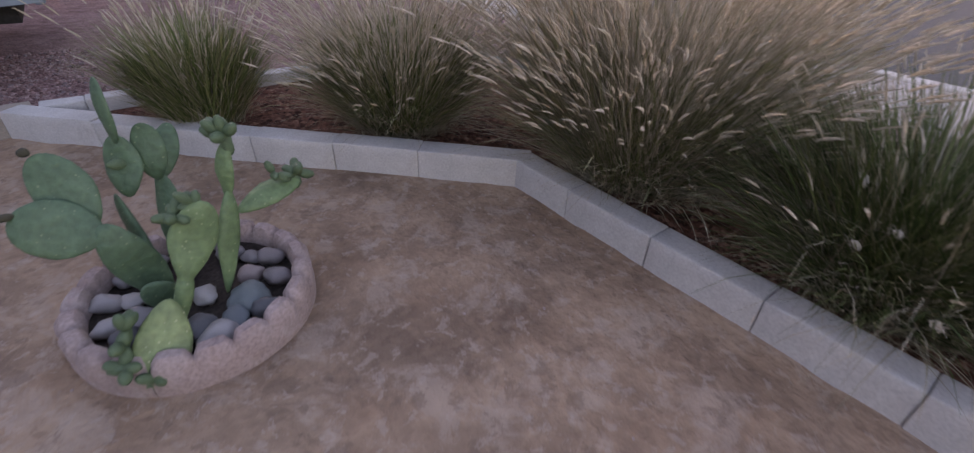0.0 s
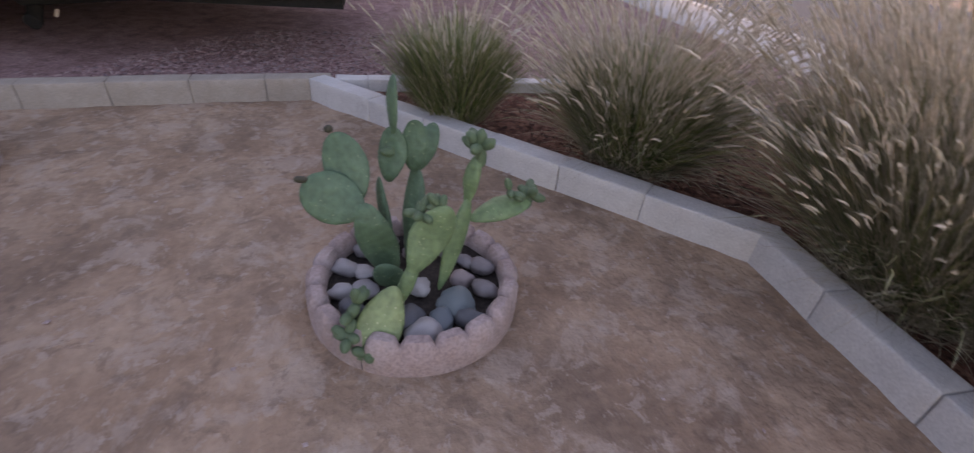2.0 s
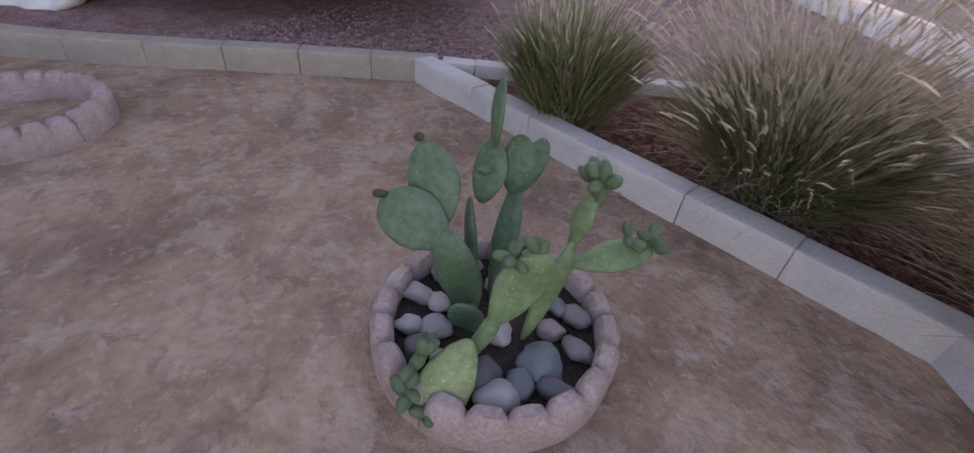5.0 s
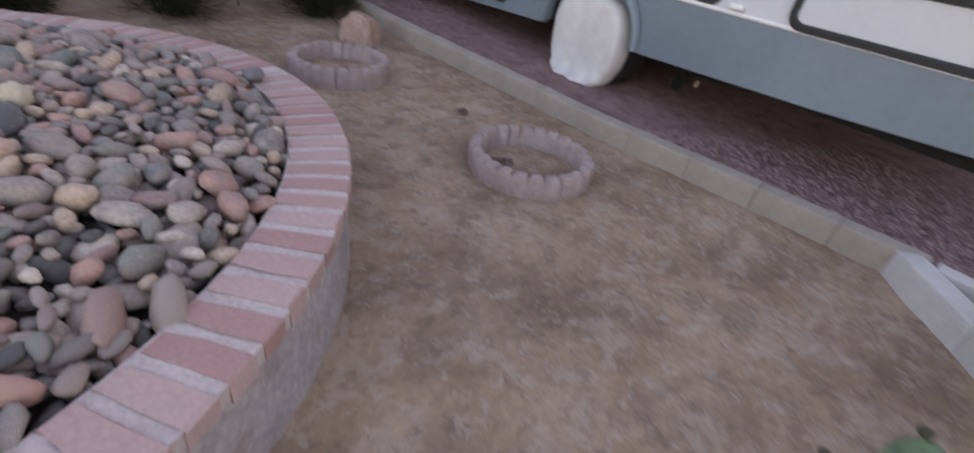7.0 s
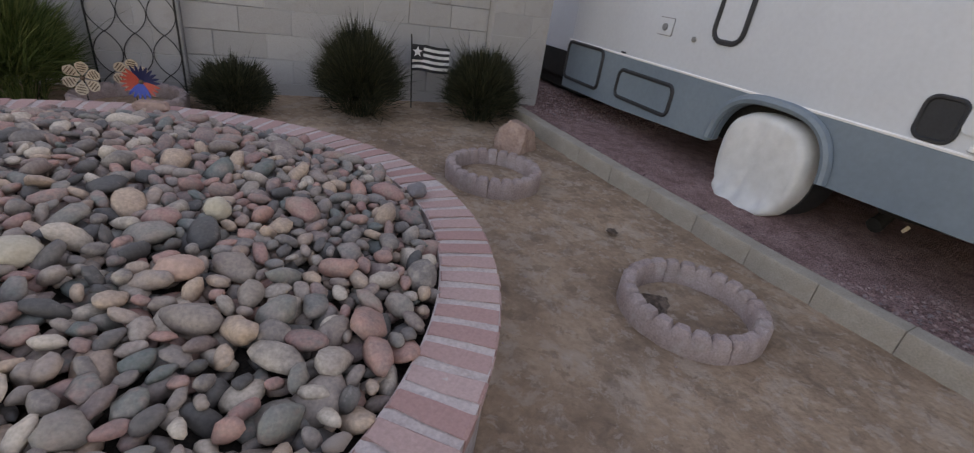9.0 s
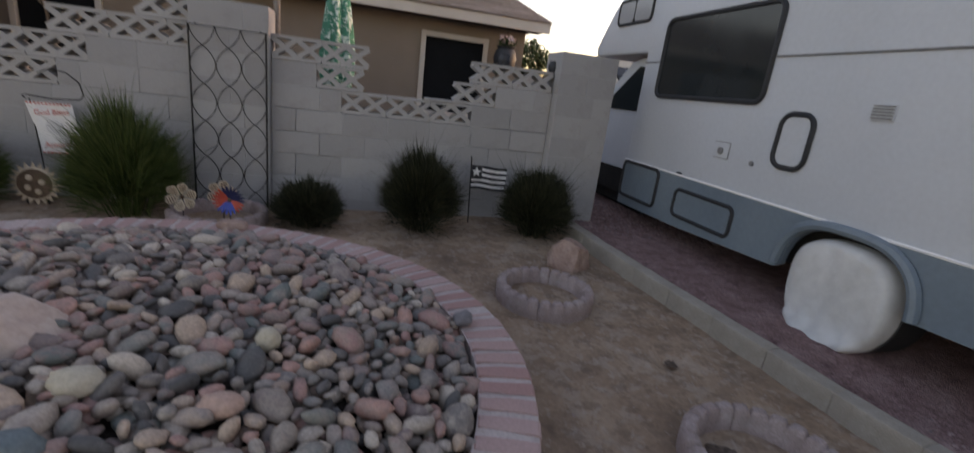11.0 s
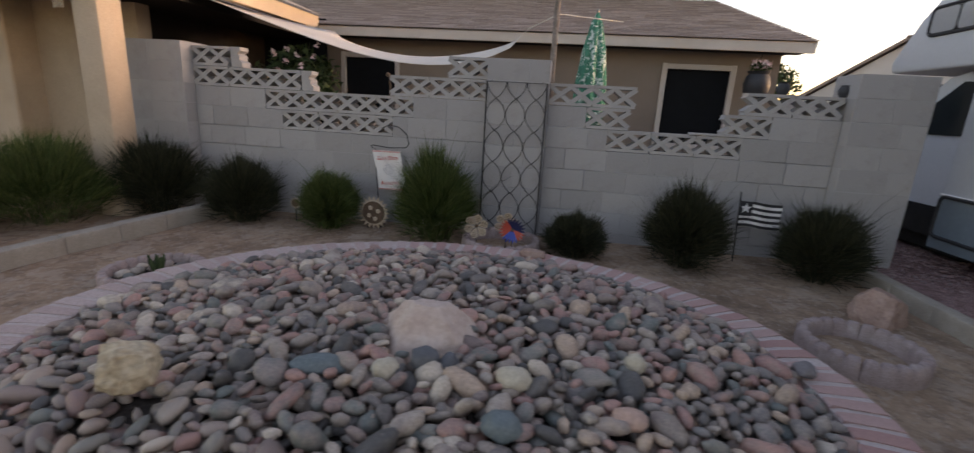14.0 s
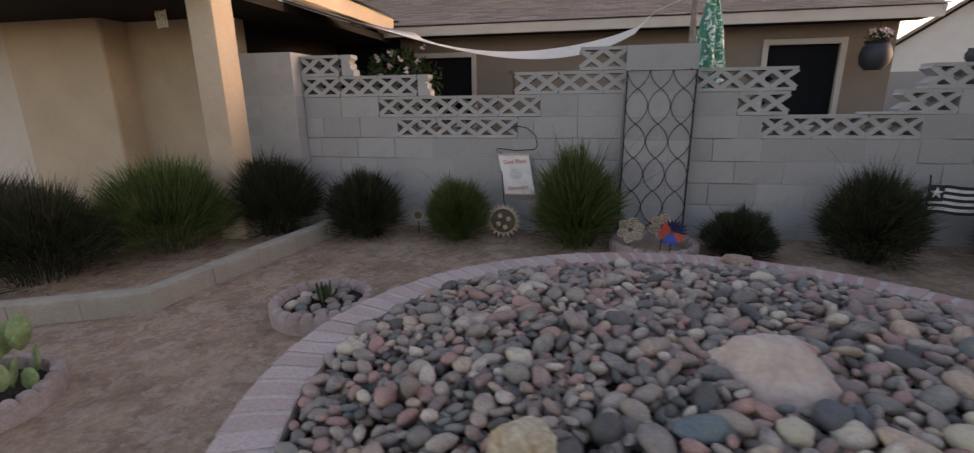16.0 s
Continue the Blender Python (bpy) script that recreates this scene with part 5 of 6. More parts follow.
def lettering(txt, size, mat, parent, m):
    cu = bpy.data.curves.new("lettering", "FONT")
    cu.body, cu.size, cu.align_x, cu.extrude = txt, size, "CENTER", 0.0006
    tmp = bpy.data.objects.new("lettering_source", cu)
    me = bpy.data.meshes.new_from_object(tmp)
    bpy.data.objects.remove(tmp)
    me.materials.clear()
    me.materials.append(mat)
    ob = part("lettering", me, mat, parent, m=m)
    return ob


gflag = thing("garden_flag", (-1.27, 5.55, 0.5), 5, "small white patriotic garden flag hung from a curled iron stand", "flag")
bm = bmesh.new()
grid = [[bm.verts.new((-0.145 + 0.29 * i / 10 + 0.07 * (1 - j / 10) - 0.03, 0.012 * math.sin(i * 0.9 + j * 0.4), -0.02 + 0.40 * j / 10)) for i in range(11)] for j in range(11)]
for j in range(10):
    for i in range(10):
        bm.faces.new((grid[j][i], grid[j][i + 1], grid[j + 1][i + 1], grid[j + 1][i]))
cl = part("cloth", bm, WHITE, gflag, "white printed cloth")
lettering("God Bless", 0.055, RED, cl, pose(-0.01, -0.016, 0.29, 90, -5, 0))
lettering("America", 0.06, RED, cl, pose(0.02, -0.016, 0.035, 90, -5, 0))
bm = bmesh.new()
for r in (0.035, 0.06):
    sweep([(0.0 + r * 0.9 * math.cos(a * math.pi / 8), -0.016, 0.19 + r * math.sin(a * math.pi / 8) * 0.8) for a in range(16)], 0.0014, 4, bm, True)
part("emblem", bm, NAVY, cl)
for j in range(2):
    for i in range(12):
        part("border_square", box((-0.13 + 0.024 * i + (0.04 if not j else -0.03), -0.015, 0.372 if j else -0.012), (0.013, 0.003, 0.013)), RED, cl, smooth=0)
part("stand", sweep([(-0.17, 0.0, 0.4), (-0.19, 0, 0.42), (-0.17, 0, 0.43), (0.0, 0, 0.41), (0.17, 0, 0.42), (0.19, 0, 0.44), (0.2, 0.0, 0.46), (0.18, 0.005, 0.55), (0.1, 0.01, 0.62), (0.0, 0.01, 0.64), (-0.08, 0.012, 0.6)], 0.005, 6), IRON, gflag)
part("stake", sweep([(-0.15, 0.01, 0.4), (-0.1, 0.012, -0.42)], 0.005, 6), IRON, gflag)

usflag = thing("striped_flag", (2.14, 5.42, ground_z(2.14, 5.42)), 0, "small black and white striped flag on a metal stake", "flag")
part("stake", sweep([(0, 0, -0.03), (-0.03, 0, 0.62), (-0.035, 0, 0.66)], 0.006, 6), IRON, usflag)


def flag_y(x):
    return 0.012 * math.sin(x * 28)


for k in range(9):
    bm = bmesh.new()
    z1 = 0.575 - 0.026 * k
    cols = []
    x0 = 0.0 if k > 4 else 0.105
    for i in range(13):
        x = x0 + (0.355 - x0) * i / 12
        dz = 0.008 * math.sin(x * 17) - 0.02 * x
        cols.append((bm.verts.new((x - 0.02, flag_y(x), z1 + dz)), bm.verts.new((x - 0.02, flag_y(x), z1 - 0.026 + dz))))
    for a, b in zip(cols, cols[1:]):
        bm.faces.new((a[0], a[1], b[1], b[0]))
    part("stripe", bm, BLACK if k % 2 == 0 else WHITE, usflag, "black stripe" if k % 2 == 0 else "white stripe")
part("canton", plate([(-0.02, 0.445), (0.085, 0.445), (0.085, 0.575), (-0.02, 0.58)], 0.003), BLACK, usflag, m=pose(0, -0.003, 0), smooth=0)
star = [((0.05 if k % 2 == 0 else 0.021) * math.sin(k * math.pi / 5) + 0.03, (0.05 if k % 2 == 0 else 0.021) * math.cos(k * math.pi / 5) + 0.515) for k in range(10)]
part("star", plate(star, 0.003), WHITE, usflag, "white star", m=pose(0, -0.008, 0), smooth=0)
bm = rock(15, (0.2, 0.17, 0.2), (((0.3, -0.2, 1), 0.7), ((-0.8, -0.5, 0.5), 0.68), ((0.9, -0.4, 0.3), 0.72), ((0.1, -1, 0.2), 0.66), ((-0.2, 0.2, -1), 0.5)), 0.03)
solo("boulder", bm, RED_ROCK, "angular reddish brown boulder beside a concrete ring", "boulder", m=pose(2.8, 4.38, 0.11, 0, 0, 25), smooth=45)

for x in (2.4, 2.92):
    jar = thing("small_pot", (x, 5.72, L0 + 3 * CH), 0, "small round dark pot standing on the lattice wall", "pot")
    part("bowl", lathe([(0.035, 0.0), (0.055, 0.03), (0.058, 0.06), (0.042, 0.095), (0.046, 0.105)], 18), POT, jar)
solo("plank", box((1.86, 5.7, L0 + CH + 0.011), (0.42, 0.12, 0.02), bevel=0.003), LATTICE, "short pale board lying on the lattice wall", "board")

hook = thing("iron_stake", (-1.325, 5.72, L0 + 2 * CH), 0, "rusty iron stake with a curled head on the lattice wall", "garden stake")
part("shaft", sweep([(0, 0, 0), (0.006, 0, 0.1), (-0.003, 0, 0.19)], 0.011, 7), RUST, hook)
part("curl", sweep([(-0.003, 0, 0.18), (-0.012, 0, 0.215), (-0.03, 0, 0.222), (-0.038, 0, 0.2), (-0.025, 0, 0.188)], [0.011, 0.012, 0.012, 0.01, 0.006], 7), RUST, hook)

# ---- house behind the wall ----
HY = 9.2
house = thing("house", (0, HY, 0), 0, "single-storey tan stucco house with shingle hip roof", "house")


def wall_with_holes(x0, x1, z0, z1, holes, depth, mat, parent, name="wall"):
    """An upright wall in x and z, its front at y = 0, with openings cut through it."""
    xs = sorted({x0, x1, *[h[0] for h in holes], *[h[1] for h in holes]})
    zs = sorted({z0, z1, *[h[2] for h in holes], *[h[3] for h in holes]})
    bm = bmesh.new()
    for a, b in zip(xs, xs[1:]):
        for c, d in zip(zs, zs[1:]):
            mx, mz = (a + b) / 2, (c + d) / 2
            if not any(h[0] < mx < h[1] and h[2] < mz < h[3] for h in holes):
                box((mx, depth / 2, mz), (b - a, depth, d - c), bm=bm)
    bmesh.ops.remove_doubles(bm, verts=bm.verts, dist=0.0005)
    return part(name, bm, mat, parent, smooth=0)


W1, W2 = (2.02, 2.99, 0.95, 2.12), (-3.42, -2.5, 1.0, 2.08)
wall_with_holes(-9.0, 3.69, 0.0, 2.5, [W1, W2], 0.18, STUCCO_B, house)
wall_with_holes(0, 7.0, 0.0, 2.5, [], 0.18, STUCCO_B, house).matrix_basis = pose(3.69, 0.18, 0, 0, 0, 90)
for x0, x1, z0, z1 in (W1, W2):
    win = thing("window")
    win.parent = house
    for c, s in (((x0 - 0.035, 0, (z0 + z1) / 2), (0.08, 0.06, z1 - z0 + 0.16)), ((x1 + 0.035, 0, (z0 + z1) / 2), (0.08, 0.06, z1 - z0 + 0.16)), (((x0 + x1) / 2, 0.003, z1 + 0.035), (x1 - x0, 0.06, 0.08)), (((x0 + x1) / 2, 0.003, z0 - 0.035), (x1 - x0, 0.06, 0.08))):
        part("window_frame", box((c[0], -0.01, c[2]), s, bevel=0.006), TRIM, win, "pale painted frame")
    part("screen", box(((x0 + x1) / 2, 0.05, (z0 + z1) / 2), (x1 - x0, 0.02, z1 - z0)), SCREEN, win, "black sun screen")
# roof: fascia, soffit and shingle courses of a hip
EZ, EY, EX = 2.52, 8.74 - HY, 3.95
part("fascia", box((0.0, EY + 0.02, EZ - 0.075), (2 * EX, 0.04, 0.15), bevel=0.006), TRIM, house, "pale fascia board")
# Soffit coloured near black for the shade under the eave.
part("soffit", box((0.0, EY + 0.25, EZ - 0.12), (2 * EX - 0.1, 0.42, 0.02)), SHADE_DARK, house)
RISE, DEEP = 0.295, 6.0
bm = bmesh.new()
random.seed(41)
for k in range(40):
    d0, d1 = k * 0.15, (k + 1) * 0.15 + 0.02
    x = -9.0
    while x < EX:
        xe = min(x + random.uniform(0.25, 0.42), EX + 0.03)
        z0, z1 = EZ + 0.02 + RISE * d0 + random.uniform(0, 0.004), EZ + 0.008 + RISE * d1
        a = [bm.verts.new(p) for p in ((x + 0.003, EY - 0.03 + d0, z0), (xe, EY - 0.03 + d0, z0), (xe, EY - 0.03 + d1, z1), (x + 0.003, EY - 0.03 + d1, z1), (x + 0.003, EY - 0.03 + d0, z0 - 0.01), (xe, EY - 0.03 + d0, z0 - 0.01))]
        bm.faces.new((a[0], a[1], a[2], a[3])), bm.faces.new((a[4], a[5], a[1], a[0]))
        x = xe
u = [bm.verts.new(q) for q in ((-9.0, EY - 0.02, EZ), (EX + 0.02, EY - 0.02, EZ), (EX + 0.02, EY + DEEP, EZ + RISE * DEEP), (-9.0, EY + DEEP, EZ + RISE * DEEP))]
bm.faces.new(u)
# Unseen north slope, added to keep sky light out from under the roof.
u = [bm.verts.new(q) for q in ((-9.0, EY + DEEP, EZ + RISE * DEEP), (EX + 0.02, EY + DEEP, EZ + RISE * DEEP), (EX + 0.02, EY + 2 * DEEP, EZ), (-9.0, EY + 2 * DEEP, EZ))]
bm.faces.new(u)
part("roof", bm, SHINGLE, house, "brown weathered shingle roof", smooth=0)
# Unseen walls and near-black floor, added to keep the house dark inside.
part("unseen_back_wall", box((-2.65, 11.0, 1.25), (12.7, 0.18, 2.5)), STUCCO_B, house, smooth=0)
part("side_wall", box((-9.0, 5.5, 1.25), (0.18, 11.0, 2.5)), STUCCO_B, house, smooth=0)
part("attic_light_stop", box((-2.65, 5.5, 2.47), (12.6, 10.9, 0.04)), SHADE_DARK, house, smooth=0)
bm = bmesh.new()
u = [bm.verts.new(q) for q in ((EX - 0.1, EY, EZ - 0.1), (EX - 0.1, EY + DEEP, EZ - 0.1 + RISE * DEEP), (EX - 0.1, EY + 2 * DEEP, EZ - 0.1))]
bm.faces.new(u)
part("gable_end", bm, STUCCO_B, house, smooth=0)
part("rake_board", box((EX - 0.02, EY + DEEP / 2, EZ - 0.07 + RISE * DEEP / 2), (0.04, math.hypot(DEEP, RISE * DEEP), 0.14), pose(0, 0, 0, math.degrees(math.atan(RISE)), 0, 0)), TRIM, house, "pale rake board", smooth=0)

# ---- porch wing on the west ----
porch = thing("porch", (-4.0, 5.1, 0), 0, "tan stucco porch with square post and deep dark shade", "porch")
part("post", box((0, 0.0, 1.25), (0.27, 0.27, 2.5), bevel=0.02, seg=2), STUCCO, porch, "square tan stucco post")
part("side_wall", box((-3.2, 1.15, 1.35), (5.2, 0.2, 2.7)), STUCCO, porch, "tan stucco wall")
part("pier", box((-2.72, 0.9, 1.25), (1.4, 0.4, 2.5), bevel=0.02), STUCCO, porch, "tan stucco pier")
part("pale_wall", box((-4.9, 0.95, 1.25), (2.9, 0.2, 2.5), bevel=0.02), TRIM, porch, "pale painted wall")
# Added wall closing the porch, near black to carry the interior's shade.
part("shade_wall", box((-0.95, 2.7, 1.35), (0.2, 3.0, 2.7)), SHADE_DARK, porch)
# Added black panel: stands in for shade deep inside the porch.
part("shade_panel", box((-2.4, 3.95, 1.33), (5.4, 0.06, 2.66)), SCREEN, porch, "near-black panel standing in for the deep shade inside the porch")
# Ceiling darkness is painted shade, not a known board colour.
part("ceiling", box((-2.95, 1.8, 2.37), (6.2, 4.3, 0.1)), SHADE_DARK, porch, "flat porch ceiling coloured near black for the shade below it")
part("beam", box((-2.9, -0.42, 2.52), (6.2, 0.14, 0.24), bevel=0.01), STUCCO, porch, "tan beam")
part("beam", box((0.27, 1.65, 2.55), (0.12, 4.0, 0.2), bevel=0.01), STUCCO, porch, "tan beam")
bm = bmesh.new()
p = [bm.verts.new(q) for q in ((0.4, -0.6, 2.66), (0.4, 3.7, 2.66), (-3.0, 3.7, 3.9), (-3.0, -0.6, 3.9))]
bm.faces.new(p)
p = [bm.verts.new(q) for q in ((0.4, -0.6, 2.64), (-3.0, -0.6, 3.88), (-6.4, -0.6, 2.64))]
bm.faces.new(p)
part("roof", bm, STUCCO, porch, "tan gable", smooth=0)

chime = thing("hanging_lattice", (-4.94, 5.54, 2.32), 0, "small pale open lattice ornament hung under the porch ceiling", "hanging ornament")
part("cord", sweep([(0, 0, 0), (0, 0, -0.03)], 0.003, 5), PALE_METAL, chime)
for k in range(5):
    part("slat", box((0, 0, -0.04 - 0.03 * k), (0.15 - 0.006 * k, 0.006, 0.014), pose(0, 0, 0, 0, 20 if k % 2 else -20, 0)), WHITE, chime, smooth=0)
    part("slat", box((-0.055 + 0.0275 * k, 0.004, -0.1), (0.013, 0.006, 0.16)), WHITE, chime, smooth=0)

# ---- shade sail, pole, umbrella, hanging pot ----
A, B, C = Vector((-4.25, 6.0, 2.56)), Vector((-3.15, 8.25, 2.36)), Vector((0.0, 6.3, 2.2))


def bow(p, q, t, sag, pull, skew, flat):
    """A slack edge from p to q: sagging, and drawn towards the sail's middle."""
    r = p.lerp(q, t)
    k = 4 * t * (1 - t)
    mid = (A + B + C) / 3
    r = r + (Vector((mid.x, mid.y, r.z)) - r) * pull * k
    r.z -= sag * math.sin(math.pi * t ** skew) ** flat if 0 < t < 1 else 0
    return r


bm = bmesh.new()
N = 24
rows = []
for i in range(N + 1):
    t = i / N
    f, k = bow(A, C, t, 0.52, 0.02, 1.8, 0.6), bow(B, C, t, 0.32, 0.05, 1.2, 0.5)
    rows.append([bm.verts.new(f.lerp(k, j / 8) + Vector((0, 0, -0.05 * math.sin(math.pi * j / 8) * (1 - t)))) for j in range(9)])
for a, b in zip(rows, rows[1:]):
    for j in range(8):
        bm.faces.new((a[j], b[j], b[j + 1], a[j + 1]))
r = bmesh.ops.extrude_face_region(bm, geom=bm.faces[:])
bmesh.ops.translate(bm, vec=(0, 0, -0.004), verts=[v for v in r["geom"] if isinstance(v, bmesh.types.BMVert)])
sail = thing("shade_sail", (0, 0, 0), 0, "cream cloth shade sail sagging over the patio", "shade sail")
part("cloth", bm, CLOTH, sail, smooth=180)
part("rope", sweep([C, (0.32, 5.98, 2.3), (1.0, 6.6, 2.35)], 0.006, 5), CLOTH, sail)
pole = thing("pole", (0.3, 5.95, 0), 0, "slim weathered wooden pole behind the wall", "pole")
part("shaft", sweep([(0, 0, 0), (0.004, 0, 1.2), (-0.003, 0, 2.42)], 0.028, 10), WOOD_POLE, pole)
part("cap", lump(2, (0.03, 0.03, 0.02), 0.02, 2), WOOD_POLE, pole, m=pose(0, 0, 2.42))

umb = thing("patio_umbrella", (0.76, 7.3, 0), 0, "closed patio umbrella in green and white leaf print", "umbrella")
prof = [(0.05, 1.12), (0.15, 1.2), (0.185, 1.42), (0.17, 1.75), (0.12, 2.15), (0.06, 2.45), (0.03, 2.53), (0.012, 2.57)]
part("canopy", lathe(prof, 64, wob=lambda a, i: 1 + 0.16 * math.cos(8 * a) * (1 if i < 6 else 0.3)), GREEN_CLOTH, umb, "folded green and white leaf-print canopy")
part("pole", sweep([(0, 0, 0), (0, 0, 1.2)], 0.02, 8), POLE, umb)
part("finial", lump(4, (0.02, 0.02, 0.03), 0.02, 2), POLE, umb, m=pose(0, 0, 2.585))


def leaf_cloud(seed, n, c, r, size, flat=1.0):
    g = np.random.default_rng(seed)
    verts, faces = [], []
    for _ in range(n):
        d = Vector(g.normal(0, 1, 3)).normalized()
        p = Vector(c) + Vector((d.x * r[0], d.y * r[1], d.z * r[2])) * (g.uniform(0.25, 1) ** 0.5) * (1 + 0.3 * noise.noise(d * 3 + Vector((seed, 0, 0))))
        a, b = Vector(g.normal(0, 1, 3)).normalized(), Vector(g.normal(0, 1, 3)).normalized()
        b = (b - a * a.dot(b)).normalized()
        s = size * g.uniform(0.6, 1.3)
        i = len(verts)
        verts += [tuple(p - a * s), tuple(p + b * s * 0.4), tuple(p + a * s), tuple(p - b * s * 0.4)]
        faces.append((i, i + 1, i + 2, i + 3))
    return verts, faces


pot = thing("hanging_pot", (3.28, 8.85, 1.72), 0, "dark glazed pot of pale pink flowers hung under the eave", "flower pot")
part("jar", lathe([(0.1, 0.0), (0.17, 0.08), (0.19, 0.2), (0.16, 0.31), (0.13, 0.34), (0.16, 0.38)], 24), POT, pot)
v, f = leaf_cloud(3, 160, (0, 0, 0.44), (0.17, 0.15, 0.08), 0.035)
part("greenery", raw_mesh("greenery", v, f, LEAF), LEAF, pot)
v, f = leaf_cloud(4, 130, (0, -0.03, 0.48), (0.15, 0.14, 0.06), 0.03)
part("bouquet", raw_mesh("bouquet", v, f, PETAL), PETAL, pot, "pale pink flowers")
part("wire", sweep([(0, 0, 0.38), (0, 0, 0.75)], 0.004, 5), IRON, pot)
shrub_b = thing("flowering_shrub", (-2.75, 6.5, 0.1), 0, "dark leafy shrub with a few pale flowers behind the wall", "shrub")
part("stem", sweep([(0, 0, 0), (0.05, 0, 0.9), (0, 0, 1.4)], [0.03, 0.02, 0.01], 6), RUST, shrub_b)
v, f = leaf_cloud(5, 1500, (0, 0, 1.4), (0.5, 0.35, 0.45), 0.05)
part("crown", raw_mesh("crown", v, f, LEAF), LEAF, shrub_b)
random.seed(61)
for k in range(9):
    v, f = leaf_cloud(60 + k, 7, (0, 0, 0), (0.03, 0.03, 0.03), 0.035)
    part("flower", raw_mesh("flower", v, f, PETAL), PETAL, shrub_b, m=pose(random.uniform(-0.4, 0.4), random.uniform(-0.35, -0.2), random.uniform(1.5, 1.85)))
tree = thing("tree", (5.6, 15.0, 0), 0, "distant leafy tree beyond the wall", "tree")
part("trunk", sweep([(0, 0, 0), (0.1, 0, 1.2), (0, 0.1, 2.2)], [0.14, 0.1, 0.05], 8), RUST, tree)
for a in range(4):
    part("limb", sweep([(0.05, 0, 1.4), (0.5 * math.cos(a * 1.6), 0.5 * math.sin(a * 1.6), 2.3)], [0.05, 0.02], 6), RUST, tree)
v, f = leaf_cloud(7, 1800, (0, 0, 2.35), (0.85, 0.8, 0.6), 0.08)
part("crown", raw_mesh("crown", v, f, LEAF), LEAF, tree)
nb = thing("house", (17.6, 29.8, 0), -29, "neighbouring pale house with a gable roof", "house")
part("wall", plate([(-5.4, 0), (5.4, 0), (5.4, 1.8), (0, 5.7), (-5.4, 1.8)], 9.0), FAR_WALL, nb, smooth=0)
for sgn in (-1, 1):
    part("roof", box((sgn * 2.85, 4.3, 3.86), (7.3, 9.3, 0.14), pose(0, 0, 0, 0, sgn * 35.8, 0)), SHINGLE, nb, smooth=0)
# Unseen wall, added to keep low sun from shining under the motorhome.
side = thing("sun_block_east", (8.6, 0, 0), 0, "unseen plain grey wall added beyond the drive to block low sun", "wall", kind="structure")
part("masonry", box((0.1, 5.0, 0.95), (0.2, 18.0, 1.9)), BLOCK, side, smooth=0)

# Second unseen wall, added to shade the ground north of the motorhome.
back = thing("sun_block_far", (6.3, 14.0, 0), 0, "unseen plain grey wall added at the drive's far end to block low sun", "wall", kind="structure")
part("masonry", box((0, 0.1, 0.95), (4.6, 0.2, 1.9)), BLOCK, back, smooth=0)

# ---- motorhome ----
BLIND = surface("blind_behind_glass", [(0.3, 0.31, 0.32), (0.36, 0.37, 0.38)], 2, 0.16, 0, 60, 0.05)
rv = thing("motorhome", (4.04, 0.45, 0), 0, "white motorhome with blue-grey skirt parked on red gravel", "motorhome")
# outline of the side: along the vehicle from its rear, and height
SIDE = [(0.0, 0.8), (0.0, 2.9), (0.05, 3.0), (0.15, 3.05), (5.3, 3.05), (5.7, 2.98), (6.0, 2.78), (6.35, 2.5), (6.6, 2.2), (6.68, 2.08), (6.66, 2.0), (6.6, 1.975), (5.44, 1.975), (5.44, 0.8)]


def along(poly, thick, inset=0.0):
    """A plate on the vehicle's side: outline along its length and height, set into it."""
    bm = bmesh.new()
    f = bm.faces.new([bm.verts.new((inset, y, z)) for y, z in poly])
    r = bmesh.ops.extrude_face_region(bm, geom=[f])
    bmesh.ops.translate(bm, vec=(thick, 0, 0), verts=[v for v in r["geom"] if isinstance(v, bmesh.types.BMVert)])
    bmesh.ops.recalc_face_normals(bm, faces=bm.faces)
    return bm


bm = along(SIDE, 2.25)
es = [e for e in bm.edges if abs(e.verts[0].co.x - e.verts[1].co.x) < 1e-4 and max(e.verts[0].co.z, e.verts[1].co.z) > 0.85]
bmesh.ops.bevel(bm, geom=es, offset=0.03, segments=3, profile=0.5, affect="EDGES")
body = part("body", bm, RV_WHITE, rv, "white fibreglass body", smooth=50)
WCY, WR = 2.69, 0.43


def arch_at(a, grow=0.0):
    """A point of the wheel arch: round shoulders, nearly flat on top."""
    c, k = math.cos(radians(a)), math.sin(radians(a))
    return WCY + (WR + grow) * math.copysign(abs(c) ** 0.72, c), 0.34 + (WR + grow * 0.7) * k ** 0.72


arch = [arch_at(a) for a in range(174, 5, -7)]
skirt = [(0.0, 0.81), (0.0, 0.53), (1.0, 0.47), (WCY - WR - 0.02, 0.42)] + arch + [(WCY + WR + 0.05, 0.39), (4.35, 0.33), (5.44, 0.31), (5.44, 0.81)]
part("skirt", along(skirt, 0.05, -0.012), RV_GREY, rv, "blue-grey lower skirt", smooth=30)
part("skirt", box((2.25, 2.7, 0.62), (0.05, 5.4, 0.5)), RV_GREY, rv)
part("rear_skirt", box((1.12, -0.012, 0.66), (2.26, 0.05, 0.28), bevel=0.01), RV_GREY, rv)
